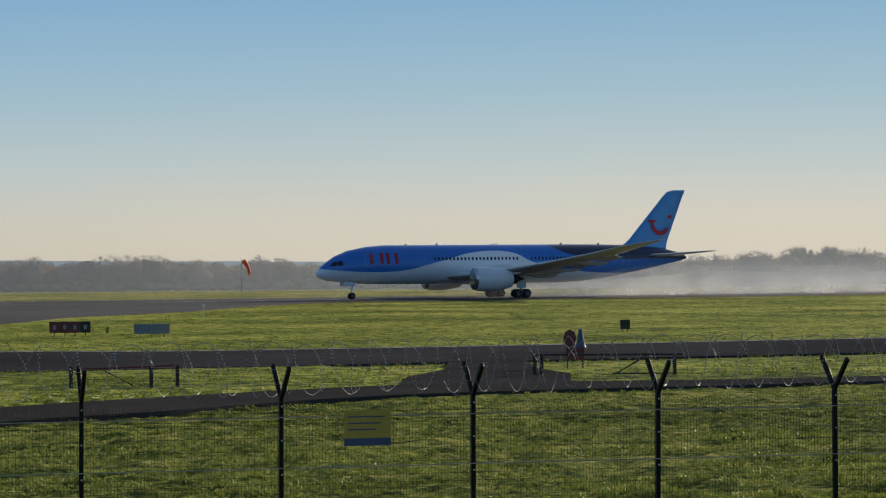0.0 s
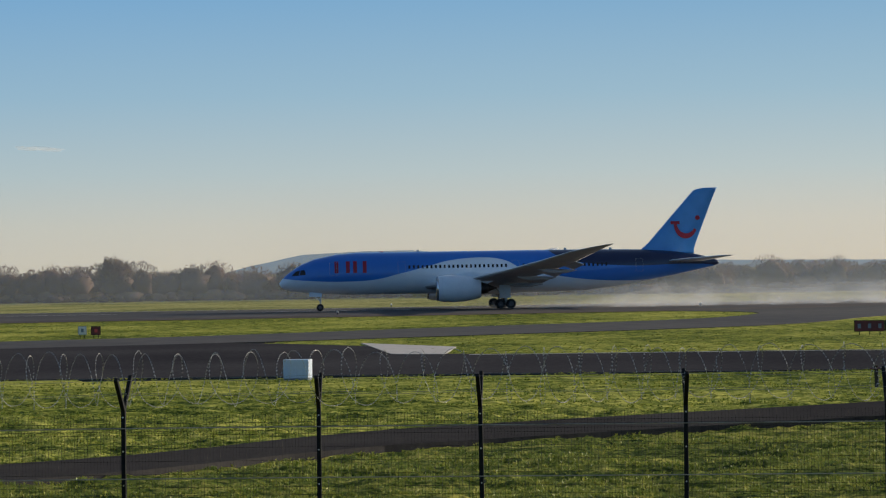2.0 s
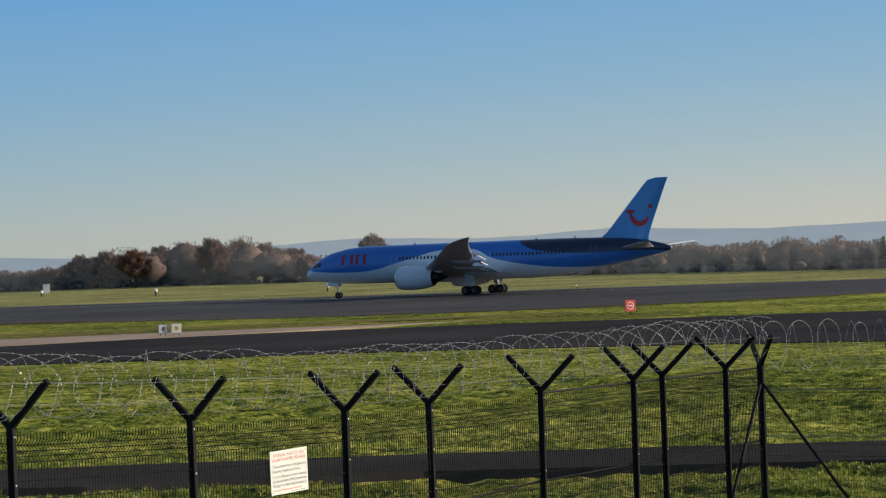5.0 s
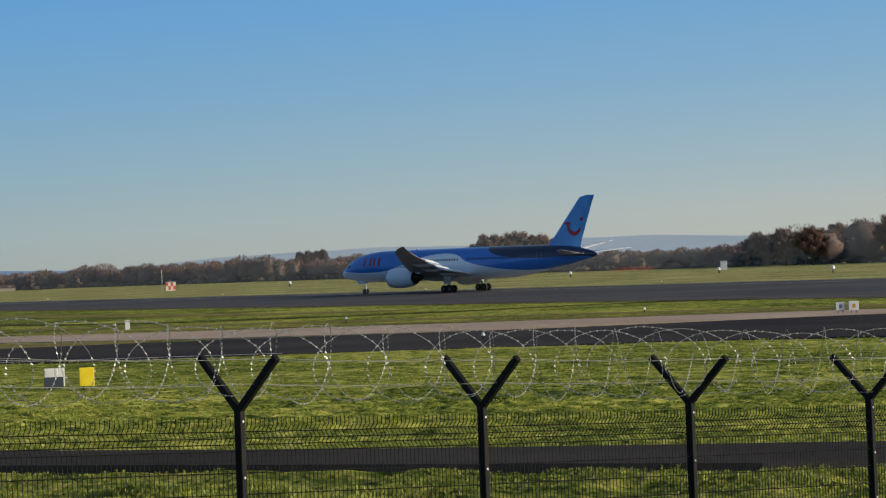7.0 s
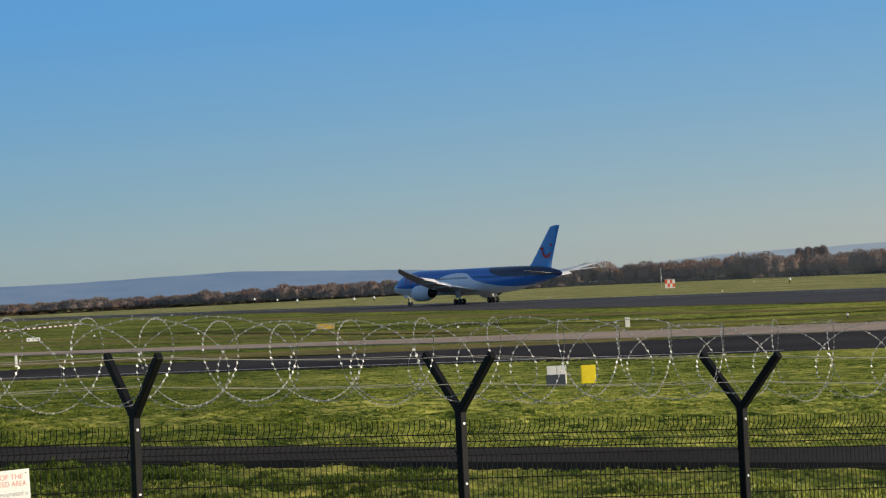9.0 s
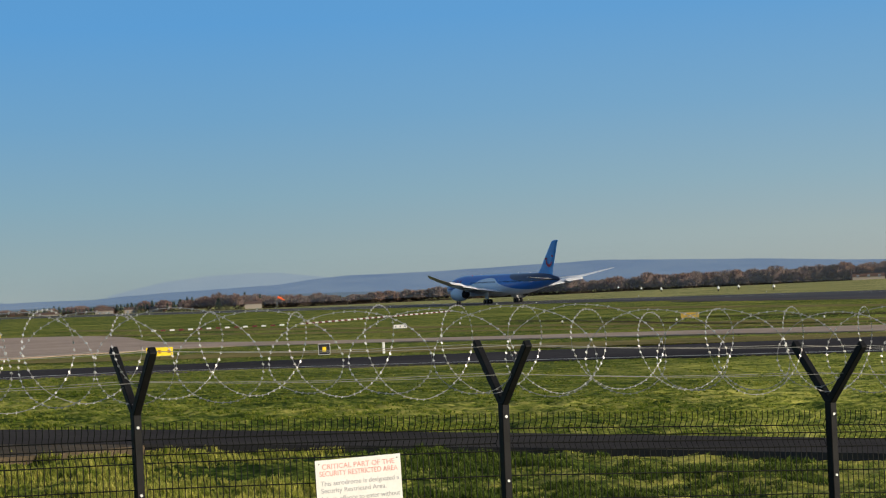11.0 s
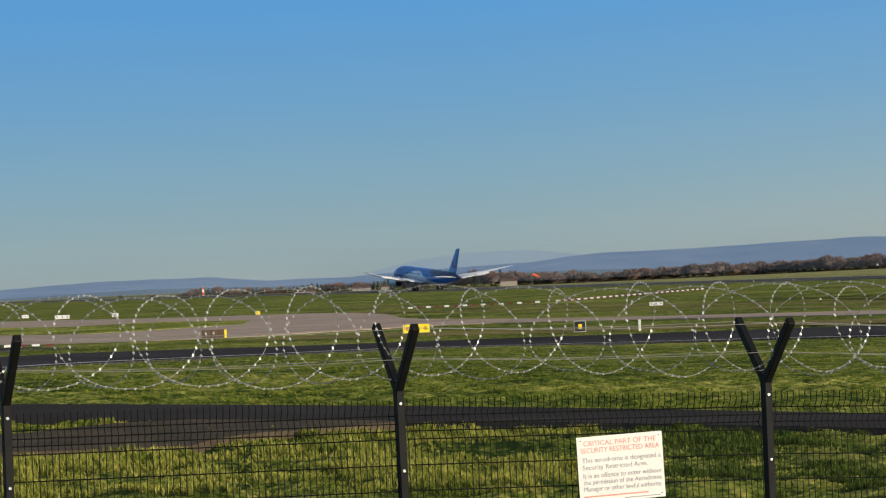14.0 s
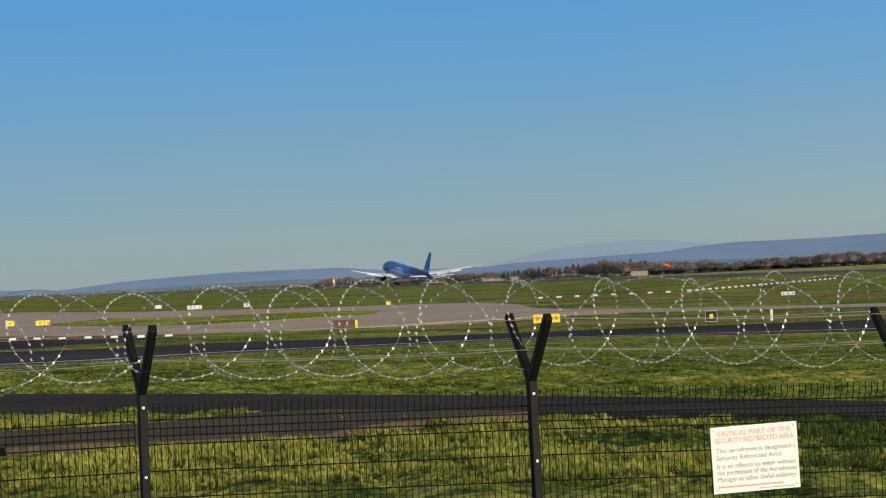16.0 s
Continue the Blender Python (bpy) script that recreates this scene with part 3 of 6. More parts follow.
def make_fence(fence, angles, facing, label, pitch, first, last, wire, bright, sunk=0.0):
    def base(x, y):
        return ground_z(x, y) - sunk

    shaft, arm = post_mesh(), arm_mesh()
    bolt = mesh_of("bolt", tube(bmesh.new(), [(0, -0.052, 0), (0, -0.044, 0)], 0.012, 8), BOLT)
    root = tagged(new("mesh_fence"), label, "fence", kind="")
    spots = [on_fence(fence, a) for a in angles]
    for (x, y) in spots:
        m = pose(x, y, base(x, y), 0, 0, facing)
        lean = pose(0, 0, 0, random.uniform(-0.5, 0.5), random.uniform(-0.5, 0.5), random.uniform(-3, 3))
        post = shared("post", shaft, root, m @ lean)
        for s in (-1, 1):
            shared("fork_arm", arm, post, pose(0, 0, 2.40, -s * 46))
        for z in (2.3, 1.78, 1.26):
            shared("bolt", bolt, post, pose(0, 0, z))
    ends = ([on_fence(fence, first)] if first is not None else []) + spots + ([on_fence(fence, last)] if last is not None else [])
    for (x0, y0), (x1, y1) in zip(ends, ends[1:]):
        z0, z1 = base(x0, y0), base(x1, y1)
        d = Vector((x1 - x0, y1 - y0, 0))
        me = panel_mesh(d.length - 0.09, pitch, wire)
        m = Matrix(((d.x / d.length, -d.y / d.length, 0, x0 + 0.045 * d.x / d.length), (d.y / d.length, d.x / d.length, 0, y0 + 0.045 * d.y / d.length),
                    ((z1 - z0) / d.length, 0, 1, z0), (0, 0, 0, 1)))
        me.transform(m)
        shared("mesh_panel", me, root, Matrix())
    n = Vector((-math.sin(radians(facing)), math.cos(radians(facing)), 0))
    for s in (-1, 1):
        for k in (0.36, 0.70):
            bm = bmesh.new()
            pts = []
            for (x0, y0), (x1, y1) in zip(ends, ends[1:]):
                for t in (0, 0.25, 0.5, 0.75):
                    x, y = x0 + (x1 - x0) * t, y0 + (y1 - y0) * t
                    pts.append(Vector((x, y, base(x, y) + 2.40 + k * 0.695 - 0.03 * math.sin(math.pi * t))) + n * (s * k * 0.72))
            tube(bm, pts, 0.0026, 3)
            part("strand_wire", bm, STRAND, root, "galvanised strand along the fork arms")
    for z in bright:
        bm = bmesh.new()
        tube(bm, [Vector((x, y, base(x, y) + z)) - n * 0.06 for x, y in ends], 0.008, 8)
        part("tension_wire", bm, TENSION, root, "bright tension wire along the mesh")
    return [Vector((x, y, base(x, y) + 2.84)) for x, y in ends]


def make_fences():
    line_a = make_fence(FENCE_A, POSTS_A, -8.0, "black steel mesh security fence with forked post tops", 0.05, None, CORNER, 0.0021, (1.36, 2.13), 0.15)
    line_b = make_fence(FENCE_B, POSTS_B, 86.5, "black steel mesh security fence running towards a corner", 0.05, None, CORNER, 0.0038, ())
    coil([p + Vector((0, 0, 0.03)) for p in line_a], 0.40, 0.56, "silver razor wire coil lying in the forked fence top", 0.005, 0.13)
    coil(line_b, 0.35, 0.64, "silver razor wire coil lying in the forked fence top")
    x, y = on_fence(FENCE_B, CORNER)
    z = ground_z(x, y)
    corner = tagged(new("corner_post"), "black steel corner post with slanted braces", "fence post")
    corner.matrix_world = pose(x, y, z)
    part("shaft", boxed(-0.05, 0.05, -0.05, 0.05, -0.3, 2.42, bevel=0.008), STEEL, corner)
    for s in (-1, 1):
        part("fork_arm", box(bmesh.new(), -0.03, 0.03, -0.035, 0.035, 0, 0.72, pose(0, 0, 2.4, 0, 0, 40) @ pose(0, 0, 0, -s * 46)), STEEL, corner)
    a = Vector((math.cos(radians(-8)), math.sin(radians(-8)), 0))
    b = Vector((math.cos(radians(86.5 + 180)), math.sin(radians(86.5 + 180)), 0))
    for way in (a, b):
        bm = bmesh.new()
        tube(bm, [Vector((0, 0, 2.15)), way * 1.75 + Vector((0, 0, -0.1))], 0.028, 8)
        part("brace", bm, STEEL, corner)
    # bracing rails of the last panels
    for a0, a1, z0, z1 in ((CORNER, 23.83, 1.15, 1.1), (23.83, 28.34, 1.1, 0.9), (CORNER, 23.83, 2.36, 2.36)):
        (x0, y0), (x1, y1) = on_fence(FENCE_B, a0), on_fence(FENCE_B, a1)
        bm = bmesh.new()
        tube(bm, [(x0 - 0.06, y0, ground_z(x0, y0) + z0), (x1 - 0.06, y1, ground_z(x1, y1) + z1)], 0.017, 6)
        tagged(new("fence_rail", mesh_of("fence_rail", bm, STEEL)), "thin black steel rail bolted along the fence posts", "rail")


make_fences()


def words(text, size, mat, parent, m, name="lettering"):
    cu = bpy.data.curves.new(name, "FONT")
    cu.body, cu.size, cu.extrude = text, size, 0.0006
    tmp = bpy.data.objects.new(name, cu)
    me = bpy.data.meshes.new_from_object(tmp)
    bpy.data.objects.remove(tmp)
    me.materials.clear()
    me.materials.append(mat)
    return shared(name, me, parent, m)


def fence_notice(fence, az0, az1, el_top, el_low, tilt):
    """A printed board fixed to the near face of the mesh."""
    (x0, y0), (x1, y1) = on_fence(fence, az0), on_fence(fence, az1)
    d = math.hypot((x0 + x1) / 2, (y0 + y1) / 2)
    w, top, low = math.hypot(x1 - x0, y1 - y0), EYE + d * math.tan(radians(el_top)), EYE + d * math.tan(radians(el_low))
    h = top - low
    root = tagged(new("notice_board"), "white security notice with red and grey lettering on the fence", "notice")
    k = 1 - 0.09 / math.hypot(x0 + x1, y0 + y1) * 2
    root.matrix_world = pose((x0 + x1) / 2 * k, (y0 + y1) / 2 * k, (top + low) / 2, 0, 0, math.degrees(math.atan2(y1 - y0, x1 - x0))) @ pose(0, 0, 0, 0, tilt, 0)
    part("board", boxed(-w / 2, w / 2, -0.002, 0.004, -h / 2, h / 2), BOARD, root)
    bm = boxed(-0.004, 0.004, -0.006, -0.002, -0.004, 0.004)
    fix = mesh_of("fixing", bm, STEEL)
    for sx in (-1, 1):
        for sz in (-1, 1):
            shared("fixing", fix, root, pose(sx * (w / 2 - 0.03), 0, sz * (h / 2 - 0.03)))
    rows = [("CRITICAL PART OF THE", 0.098, PALE_RED, 0.5), ("SECURITY RESTRICTED AREA", 0.098, PALE_RED, 0.5), ("This aerodrome is designated a", 0.092, GREYPRINT, 0), ("Security Restricted Area.", 0.092, GREYPRINT, 0),
            ("It is an offence to enter without", 0.092, GREYPRINT, 0), ("the permission of the Aerodrome", 0.092, GREYPRINT, 0), ("Manager or other lawful authority.", 0.092, GREYPRINT, 0)]
    at = (0.36, 0.255, 0.11, 0.0, -0.125, -0.225, -0.325)
    for (text, size, mat, mid), v in zip(rows, at):
        ob = words(text, size * h * 1.12, mat, root, Matrix())
        width = max(c[0] for c in ob.bound_box)
        sx = min(1.0, 0.92 * w / width) if width else 1
        x = -sx * width / 2 if mid else -w / 2 + 0.05 * w
        ob.matrix_basis = pose(x, -0.004, v * h, 90) @ Matrix.Diagonal((sx, 1, 1, 1))
    part("printed_bar", boxed(-w / 2 + 0.05 * w, w * 0.3, -0.0035, -0.002, -0.418 * h, -0.395 * h), PALE_RED, root, "unreadable red line")
    part("printed_bar", boxed(w * 0.02, w * 0.44, -0.0035, -0.002, -0.47 * h, -0.455 * h), GREYPRINT, root, "unreadable grey line")
    return root


fence_notice(FENCE_B, 64.62, 62.66, -3.85, -5.35, -1.2)
fence_notice(FENCE_B, 30.09, 29.24, -4.25, -5.24, -0.8)


def plain_notice(az0, az1, el_top, el_low, upper, lower, label):
    (x0, y0), (x1, y1) = on_fence(FENCE_A, az0), on_fence(FENCE_A, az1)
    d = math.hypot((x0 + x1) / 2, (y0 + y1) / 2)
    w, top, low = math.hypot(x1 - x0, y1 - y0), EYE + d * math.tan(radians(el_top)), EYE + d * math.tan(radians(el_low))
    h = top - low
    root = tagged(new("notice_board"), label, "notice")
    root.matrix_world = pose((x0 + x1) / 2 * 0.997, (y0 + y1) / 2 * 0.997, low, 0, 0, math.degrees(math.atan2(y1 - y0, x1 - x0)))
    part("board", boxed(-w / 2, w / 2, 0, 0.006, h * 0.22, h), upper, root)
    part("lower_band", boxed(-w / 2, w / 2, 0, 0.006, 0, h * 0.22 - 0.002), lower, root)
    for i in range(3):
        part("printed_bar", boxed(-w * 0.42, w * (0.38 - 0.1 * i), -0.003, -0.001, h * (0.8 - 0.18 * i), h * (0.84 - 0.18 * i)), lower, root, "unreadable dark line")


plain_notice(-20.31, -21.38, -3.45, -4.26, DULL_YELLOW, BLUE, "yellow notice with a blue band fixed to the fence")
plain_notice(14.54, 13.58, -4.52, -5.24, BLUE, BLUE, "plain blue notice board fixed to the fence")


# ---- airfield signs, lights and markers ----
def spot(az, d):
    return -d * math.sin(radians(az)), d * math.cos(radians(az))


def standing(name, x, y, label, category, turn=None, group=""):
    root = tagged(new(name), label, category, group)
    az = math.degrees(math.atan2(-x, y)) if turn is None else turn
    root.matrix_world = pose(x, y, ground_z(x, y), 0, 0, az)
    return root


def board_sign(x, y, w, h, face, label, foot=0.25, panels=(1.0,), faces=None, turn=None, bars=None, frame_mat=None):
    """A low airfield sign: panels in a casing on short legs."""
    root = standing("airfield_sign", x, y, label, "sign", turn)
    n = max(2, int(w / 0.8))
    leg = mesh_of("leg", tube(bmesh.new(), [(0, 0, -0.1), (0, 0, foot)], 0.03, 6), STEEL)
    for i in range(n):
        shared("leg", leg, root, pose(-w / 2 + w * (i + 0.5) / n, 0, 0))
    x0 = -w / 2
    total = sum(panels)
    for i, p in enumerate(panels):
        x1 = x0 + w * p / total
        mat = (faces or [face] * len(panels))[i]
        casing = part("casing", boxed(x0 + 0.01, x1 - 0.01, -0.07, 0.10, foot, foot + h, bevel=0.012), frame_mat or BACK, root)
        part("face_panel", boxed(x0 + 0.05, x1 - 0.05, -0.078, -0.07, foot + 0.04, foot + h - 0.04), mat, casing)
        if bars:
            k = 3 if x1 - x0 > 1.5 else 1
            for j in range(k):
                a = x0 + (x1 - x0) * (j + 0.36) / k
                b = x0 + (x1 - x0) * (j + 0.66) / k
                part("printed_bar", boxed(a, b, -0.084, -0.079, foot + h * 0.3, foot + h * 0.7), bars, casing, "unreadable character")
        x0 = x1
    return root


def stop_post(x, y, h, w, mat, label):
    root = standing("marker_post", x, y, label, "marker")
    part("shaft", boxed(-w / 2, w / 2, -w / 2, w / 2, -0.1, h, bevel=0.02), mat, root)
    part("cap", boxed(-w * 0.6, w * 0.6, -w * 0.6, w * 0.6, h - 0.004, h + 0.06, bevel=0.015), mat, root)


def edge_lamp(x, y, size=0.3, mat=None, label="small white airfield edge light on a short stem"):
    root = standing("edge_light", x, y, label, "light", group="airfield edge lights")
    part("stem", tube(bmesh.new(), [(0, 0, -0.05), (0, 0, size)], size * 0.16, 6), STEEL, root)
    bm = bmesh.new()
    tube(bm, [(0, 0, size * 0.9), (0, 0, size), (0, 0, size * 1.5), (0, 0, size * 1.8)], [size * 0.4, size * 0.5, size * 0.42, size * 0.15], 8)
    part("lens", bm, mat or CAP, root)
    return root


def windsock(x, y, h, droop, label, turn):
    root = standing("windsock", x, y, label, "windsock", turn)
    part("mast", tube(bmesh.new(), [(0, 0, -0.2), (0, 0, h)], [0.07, 0.04], 8), BACK, root)
    bm = bmesh.new()
    pts, rr = [], []
    for i in range(7):
        t = i / 6
        pts.append((0.25 + 3.0 * t * math.cos(radians(droop * (0.6 + 0.4 * t))), 0, h - 0.3 - 3.0 * t * math.sin(radians(droop * (0.6 + 0.4 * t)))))
        rr.append(0.5 - 0.28 * t)
    tube(bm, pts, rr, 10, caps=False)
    part("sock", bm, ORANGE, root, "orange cloth sock", True)
    part("hoop", tube(bmesh.new(), [(0, 0, h - 0.3), (0.26, 0, h - 0.3)], 0.04, 6), STEEL, root)


def airfield():
    board_sign(49.4, 197.2, 3.3, 0.9, MAROON, "dark red and black airfield sign in shade", panels=(2.45, 0.85), faces=[MAROON, BLACK], bars=BACK, frame_mat=STEEL)
    board_sign(54.3, 190.4, 2.8, 0.78, BACK, "grey-blue back of an airfield sign", panels=(1.4, 1.4))
    board_sign(90.7, 179.6, 0.8, 0.75, BLACK, "small black airfield sign", frame_mat=STEEL)
    board_sign(-15.0, 229, 0.9, 0.8, MAROON, "small dark red airfield sign", bars=RED, frame_mat=STEEL)
    board_sign(-16.3, 230, 0.8, 0.8, BOARD, "small white airfield sign", bars=BACK)
    board_sign(-117.0, 186.4, 0.9, 0.8, BOARD, "white airfield sign with an amber mark", bars=AMBER, frame_mat=BOARD, turn=40)
    board_sign(-118.0, 185.8, 0.85, 0.78, BOARD, "small white airfield sign", bars=BACK, turn=40)
    board_sign(-97.9, 83.0, 0.78, 0.95, YELLOW, "bright yellow airfield notice on the grass", foot=0.15, frame_mat=YELLOW)
    board_sign(-100.1, 82.7, 1.05, 0.95, BOARD, "white and grey airfield board on the grass", foot=0.12, panels=(0.5, 0.5), frame_mat=BOARD)
    low = standing("airfield_sign", -100.0, 82.55, "dark grey lower board of a white airfield sign", "sign")
    part("face_panel", boxed(-0.5, 0.5, -0.09, -0.02, 0.02, 0.62, bevel=0.01), NAVY_BOARD, low)
    part("leg", boxed(-0.03, 0.03, -0.02, 0.03, -0.1, 0.5), STEEL, low)
    board_sign(-266.3, 181.7, 2.4, 0.75, DULL_YELLOW, "low dull yellow airfield sign", panels=(2.1, 0.3))
    board_sign(-201.3, 97.6, 1.1, 1.0, BLACK, "black airfield sign with a yellow character and white frame", foot=0.15, frame_mat=BOARD, bars=YELLOW)
    board_sign(-302.2, 158.3, 1.9, 0.55, BOARD, "low white airfield sign on the grass", bars=BACK)
    board_sign(-225.1, 91.4, 2.7, 0.9, YELLOW, "wide yellow airfield direction sign", bars=AMBER, foot=0.25)
    board_sign(-252.1, 79.3, 2.7, 1.0, BROWN, "brown striped airfield board with a yellow end", panels=(0.8, 0.8, 0.8, 0.35), faces=[BROWN, BROWN, BROWN, YELLOW], foot=0.1, frame_mat=BROWN)
    board_sign(-389, 67.5, 1.4, 0.9, YELLOW, "yellow airfield sign beside the taxiway", bars=AMBER)
    board_sign(-381, 71.2, 2.3, 0.8, YELLOW, "yellow and black airfield sign", panels=(1.4, 0.9), bars=AMBER)
    board_sign(-414, 138.4, 0.9, 0.7, YELLOW, "small yellow airfield sign on the grass", foot=0.2)
    board_sign(31, 472, 4.2, 1.3, SOIL, "low pale equipment cabin on the far grass", foot=0.3, panels=(1, 2.4, 1))
    # no-entry sign
    root = standing("no_entry_sign", -85.1, 214.2, "red square sign with a white disc and bar", "sign", turn=52)
    part("leg", tube(bmesh.new(), [(0, 0, -0.1), (0, 0, 0.3)], 0.04, 6), STEEL, root)
    part("casing", boxed(-0.55, 0.55, -0.05, 0.08, 0.28, 1.35, bevel=0.02), RED, root)
    part("white_ring", tube(bmesh.new(), [(0, -0.06, 0.82), (0, -0.05, 0.82)], 0.36, 20), BOARD, root)
    part("red_disc", tube(bmesh.new(), [(0, -0.07, 0.82), (0, -0.06, 0.82)], 0.29, 20), RED, root)
    part("white_bar", boxed(-0.2, 0.2, -0.08, -0.07, 0.77, 0.87), BOARD, root)
    # white electrical cabinet
    root = standing("equipment_cabinet", 2.0, 135.3, "white metal equipment cabinet on the grass", "cabinet", turn=-20)
    part("body", boxed(-0.72, 0.72, -0.35, 0.35, 0.05, 1.08, bevel=0.02), PALE_BLUE, root)
    part("plinth", boxed(-0.68, 0.68, -0.32, 0.32, -0.1, 0.05), BACK, root)
    for s in (-1, 1):
        part("door", boxed(s * 0.36 - 0.33, s * 0.36 + 0.33, -0.36, -0.345, 0.1, 1.02), PALE_BLUE, root)
    # barrier pole on two posts
    root = standing("road_barrier", 34.0, 115.0, "low road barrier with a faded red pole on dark posts", "barrier")
    for x in (0.05, -1.2, -5.0):
        part("post", boxed(x - 0.09, x + 0.09, -0.09, 0.09, -0.1, 0.98, bevel=0.01), TIMBER, root)
    part("pole", tube(bmesh.new(), [(-5.3, -0.1, 0.82), (0.1, -0.1, 0.98)], 0.045, 8), MAROON, root)
    part("brace", tube(bmesh.new(), [(-3.6, 0, 0.85), (-2.0, 0, 0.0)], 0.03, 6), TIMBER, root)
    # field gate with warning boards
    root = standing("field_gate", 56.6, 114.5, "low dark field gate across the road spur", "gate")
    for x in (-3.55, -3.2, 3.6):
        part("post", boxed(x - 0.1, x + 0.1, -0.1, 0.1, -0.15, 1.05, bevel=0.015), TIMBER, root)
    part("top_rail", boxed(-3.5, 4.0, -0.04, 0.04, 0.98, 1.08, bevel=0.01), TIMBER, root)
    part("brace", tube(bmesh.new(), [(0.6, 0, 0.05), (2.2, 0, 0.98)], 0.04, 6), TIMBER, root)
    part("low_rail", boxed(0.4, 3.5, -0.03, 0.03, 0.02, 0.10), TIMBER, root)
    root = standing("stop_board", 58.8, 122.5, "red stop disc above a red board on two legs", "sign")
    for x in (-0.42, 0.42):
        part("leg", tube(bmesh.new(), [(x, 0, -0.1), (x, 0, 1.15)], 0.035, 6), TIMBER, root)
    part("board", boxed(-0.5, 0.5, -0.05, 0.0, 0.42, 1.1), MAROON, root)
    bm = bmesh.new()
    tube(bm, [(-0.28, -0.07, 1.42), (-0.28, -0.02, 1.42)], 0.36, 8)
    bm.transform(Matrix.Translation((0, 0, 1.62)) @ Matrix.Diagonal((1, 1, 1.35, 1)) @ Matrix.Translation((0, 0, -1.42)))
    part("disc", bm, MAROON, root)
    bm = bmesh.new()
    tube(bm, [(0.3, 0.2, 1.1), (0.3, 0.2, 1.25), (0.3, 0.2, 1.95), (0.3, 0.2, 2.1)], [0.32, 0.24, 0.12, 0.1], 10)
    part("cone", bm, BLUE, root, "dark blue cone")
    stop_post(-200.1, 103.0, 0.95, 0.24, BOARD, "short white marker post beside the taxiway")
    stop_post(-197.8, 173.5, 0.95, 0.5, BOARD, "short stout white marker post")
    stop_post(-76.5, 271, 0.75, 0.6, ORANGE, "short orange marker post")
    stop_post(-428.8, 612, 2.6, 2.0, BOARD, "white equipment box on the far grass")
    # thin lamp pole
    root = standing("approach_light", 76.9, 250, "thin frangible pole with a small lamp", "light")
    part("pole", tube(bmesh.new(), [(0, 0, -0.1), (0, 0, 1.25)], 0.035, 6), CAP, root)
    part("lamp", boxed(-0.16, 0.16, -0.1, 0.1, 1.2, 1.45, bevel=0.03), CAP, root)
    root = standing("approach_light", 51.7, 194.2, "thin frangible pole with a small lamp", "light")
    part("pole", tube(bmesh.new(), [(0, 0, -0.1), (0, 0, 1.7)], 0.02, 6), CAP, root)
    part("lamp", boxed(-0.12, 0.12, -0.08, 0.08, 0.25, 0.75, bevel=0.03), SOIL, root)
    windsock(-864, 400, 4.4, 25, "orange windsock flying from a slim grey mast", 75)
    windsock(147, 453, 6.3, 66, "orange windsock hanging from a slim grey mast", -15)
    # chequered radio cabin with its aerial
    root = standing("radio_cabin", -561, 510, "orange and white chequered radio cabin with an aerial", "cabin")
    part("body", boxed(-1.5, 1.5, -1.2, 1.2, 0.0, 2.6, bevel=0.03), BOARD, root)
    for i in range(4):
        for j in range(2):
            if (i + j) % 2:
                part("painted_square", boxed(-1.5 + 0.75 * i, -0.75 + 0.75 * i, -1.22, -1.205, 0.3 + j * 1.1, 1.4 + j * 1.1), ORANGE, root)
    part("roof", boxed(-1.6, 1.6, -1.3, 1.3, 2.604, 2.75), BACK, root)
    part("aerial", tube(bmesh.new(), [(-2.6, 0, -0.1), (-2.6, 0, 6.2)], [0.09, 0.05], 6), BOARD, root)
    # red lattice barrier
    root = standing("lattice_barrier", -495, 655, "low red lattice frame on the far grass", "barrier")
    for i in range(11):
        part("upright", boxed(-6 + 1.2 * i, -5.88 + 1.2 * i, -0.06, 0.06, -0.1, 1.3), ORANGE, root)
    for z in (0.5, 1.2):
        part("rail", boxed(-6, 6.12, -0.065, 0.065, z, z + 0.12), ORANGE, root)
    # rows of red and white blocks
    me_w, me_r = mesh_of("block", boxed(-0.42, 0.42, -0.15, 0.15, 0, 0.28, bevel=0.04), BOARD), mesh_of("block", boxed(-0.42, 0.42, -0.15, 0.15, 0, 0.28, bevel=0.04), MAROON)
    for (xa, ya), (xb, yb), n in (((-406, 164), (-398, 185), 15), ((-400, 190), (-470, 258), 52), ((-290, 50.5), (-262, 64), 14)):
        for i in range(n):
            t = i / (n - 1)
            ob = tagged(new("barrier_block", (me_w, me_r)[i % 2]), ("white", "dark red")[i % 2] + " plastic barrier block on the pavement edge", "barrier", "row of barrier blocks")
            x, y = xa + (xb - xa) * t, ya + (yb - ya) * t
            ob.matrix_world = pose(x, y, 0.045, 0, 0, math.degrees(math.atan2(-x, y)))
    # edge lights
    lamp = edge_lamp(-540, 322, 0.3)
    for i in range(26):
        copy_thing(lamp, pose(-560 - 60 * i, 322, 0))
    for i in range(34):
        copy_thing(lamp, pose(200 - 60 * i, 379, 0, 0, 0, 20 * i))
    for x, y in ((-150, 200), (-178, 186), (-205, 178), (-228, 174), (-255, 172), (-282, 172), (-310, 172), (-340, 174), (-120, 140), (60, 336), (10, 322), (-34, 262), (-60, 268)):
        copy_thing(lamp, pose(x, y, 0))
    for i in range(8):
        copy_thing(lamp, pose(*spot(46.1 - 0.28 * i, 800 + 12 * i), 0))
    for x, y, w in ((-539.7, 126.7, 1.6), (-492.3, 123.1, 3.0), (-483.2, 131.6, 1.4)):
        board_sign(x, y, w, 0.8, BOARD, "low white airfield sign on the far grass", bars=BACK)
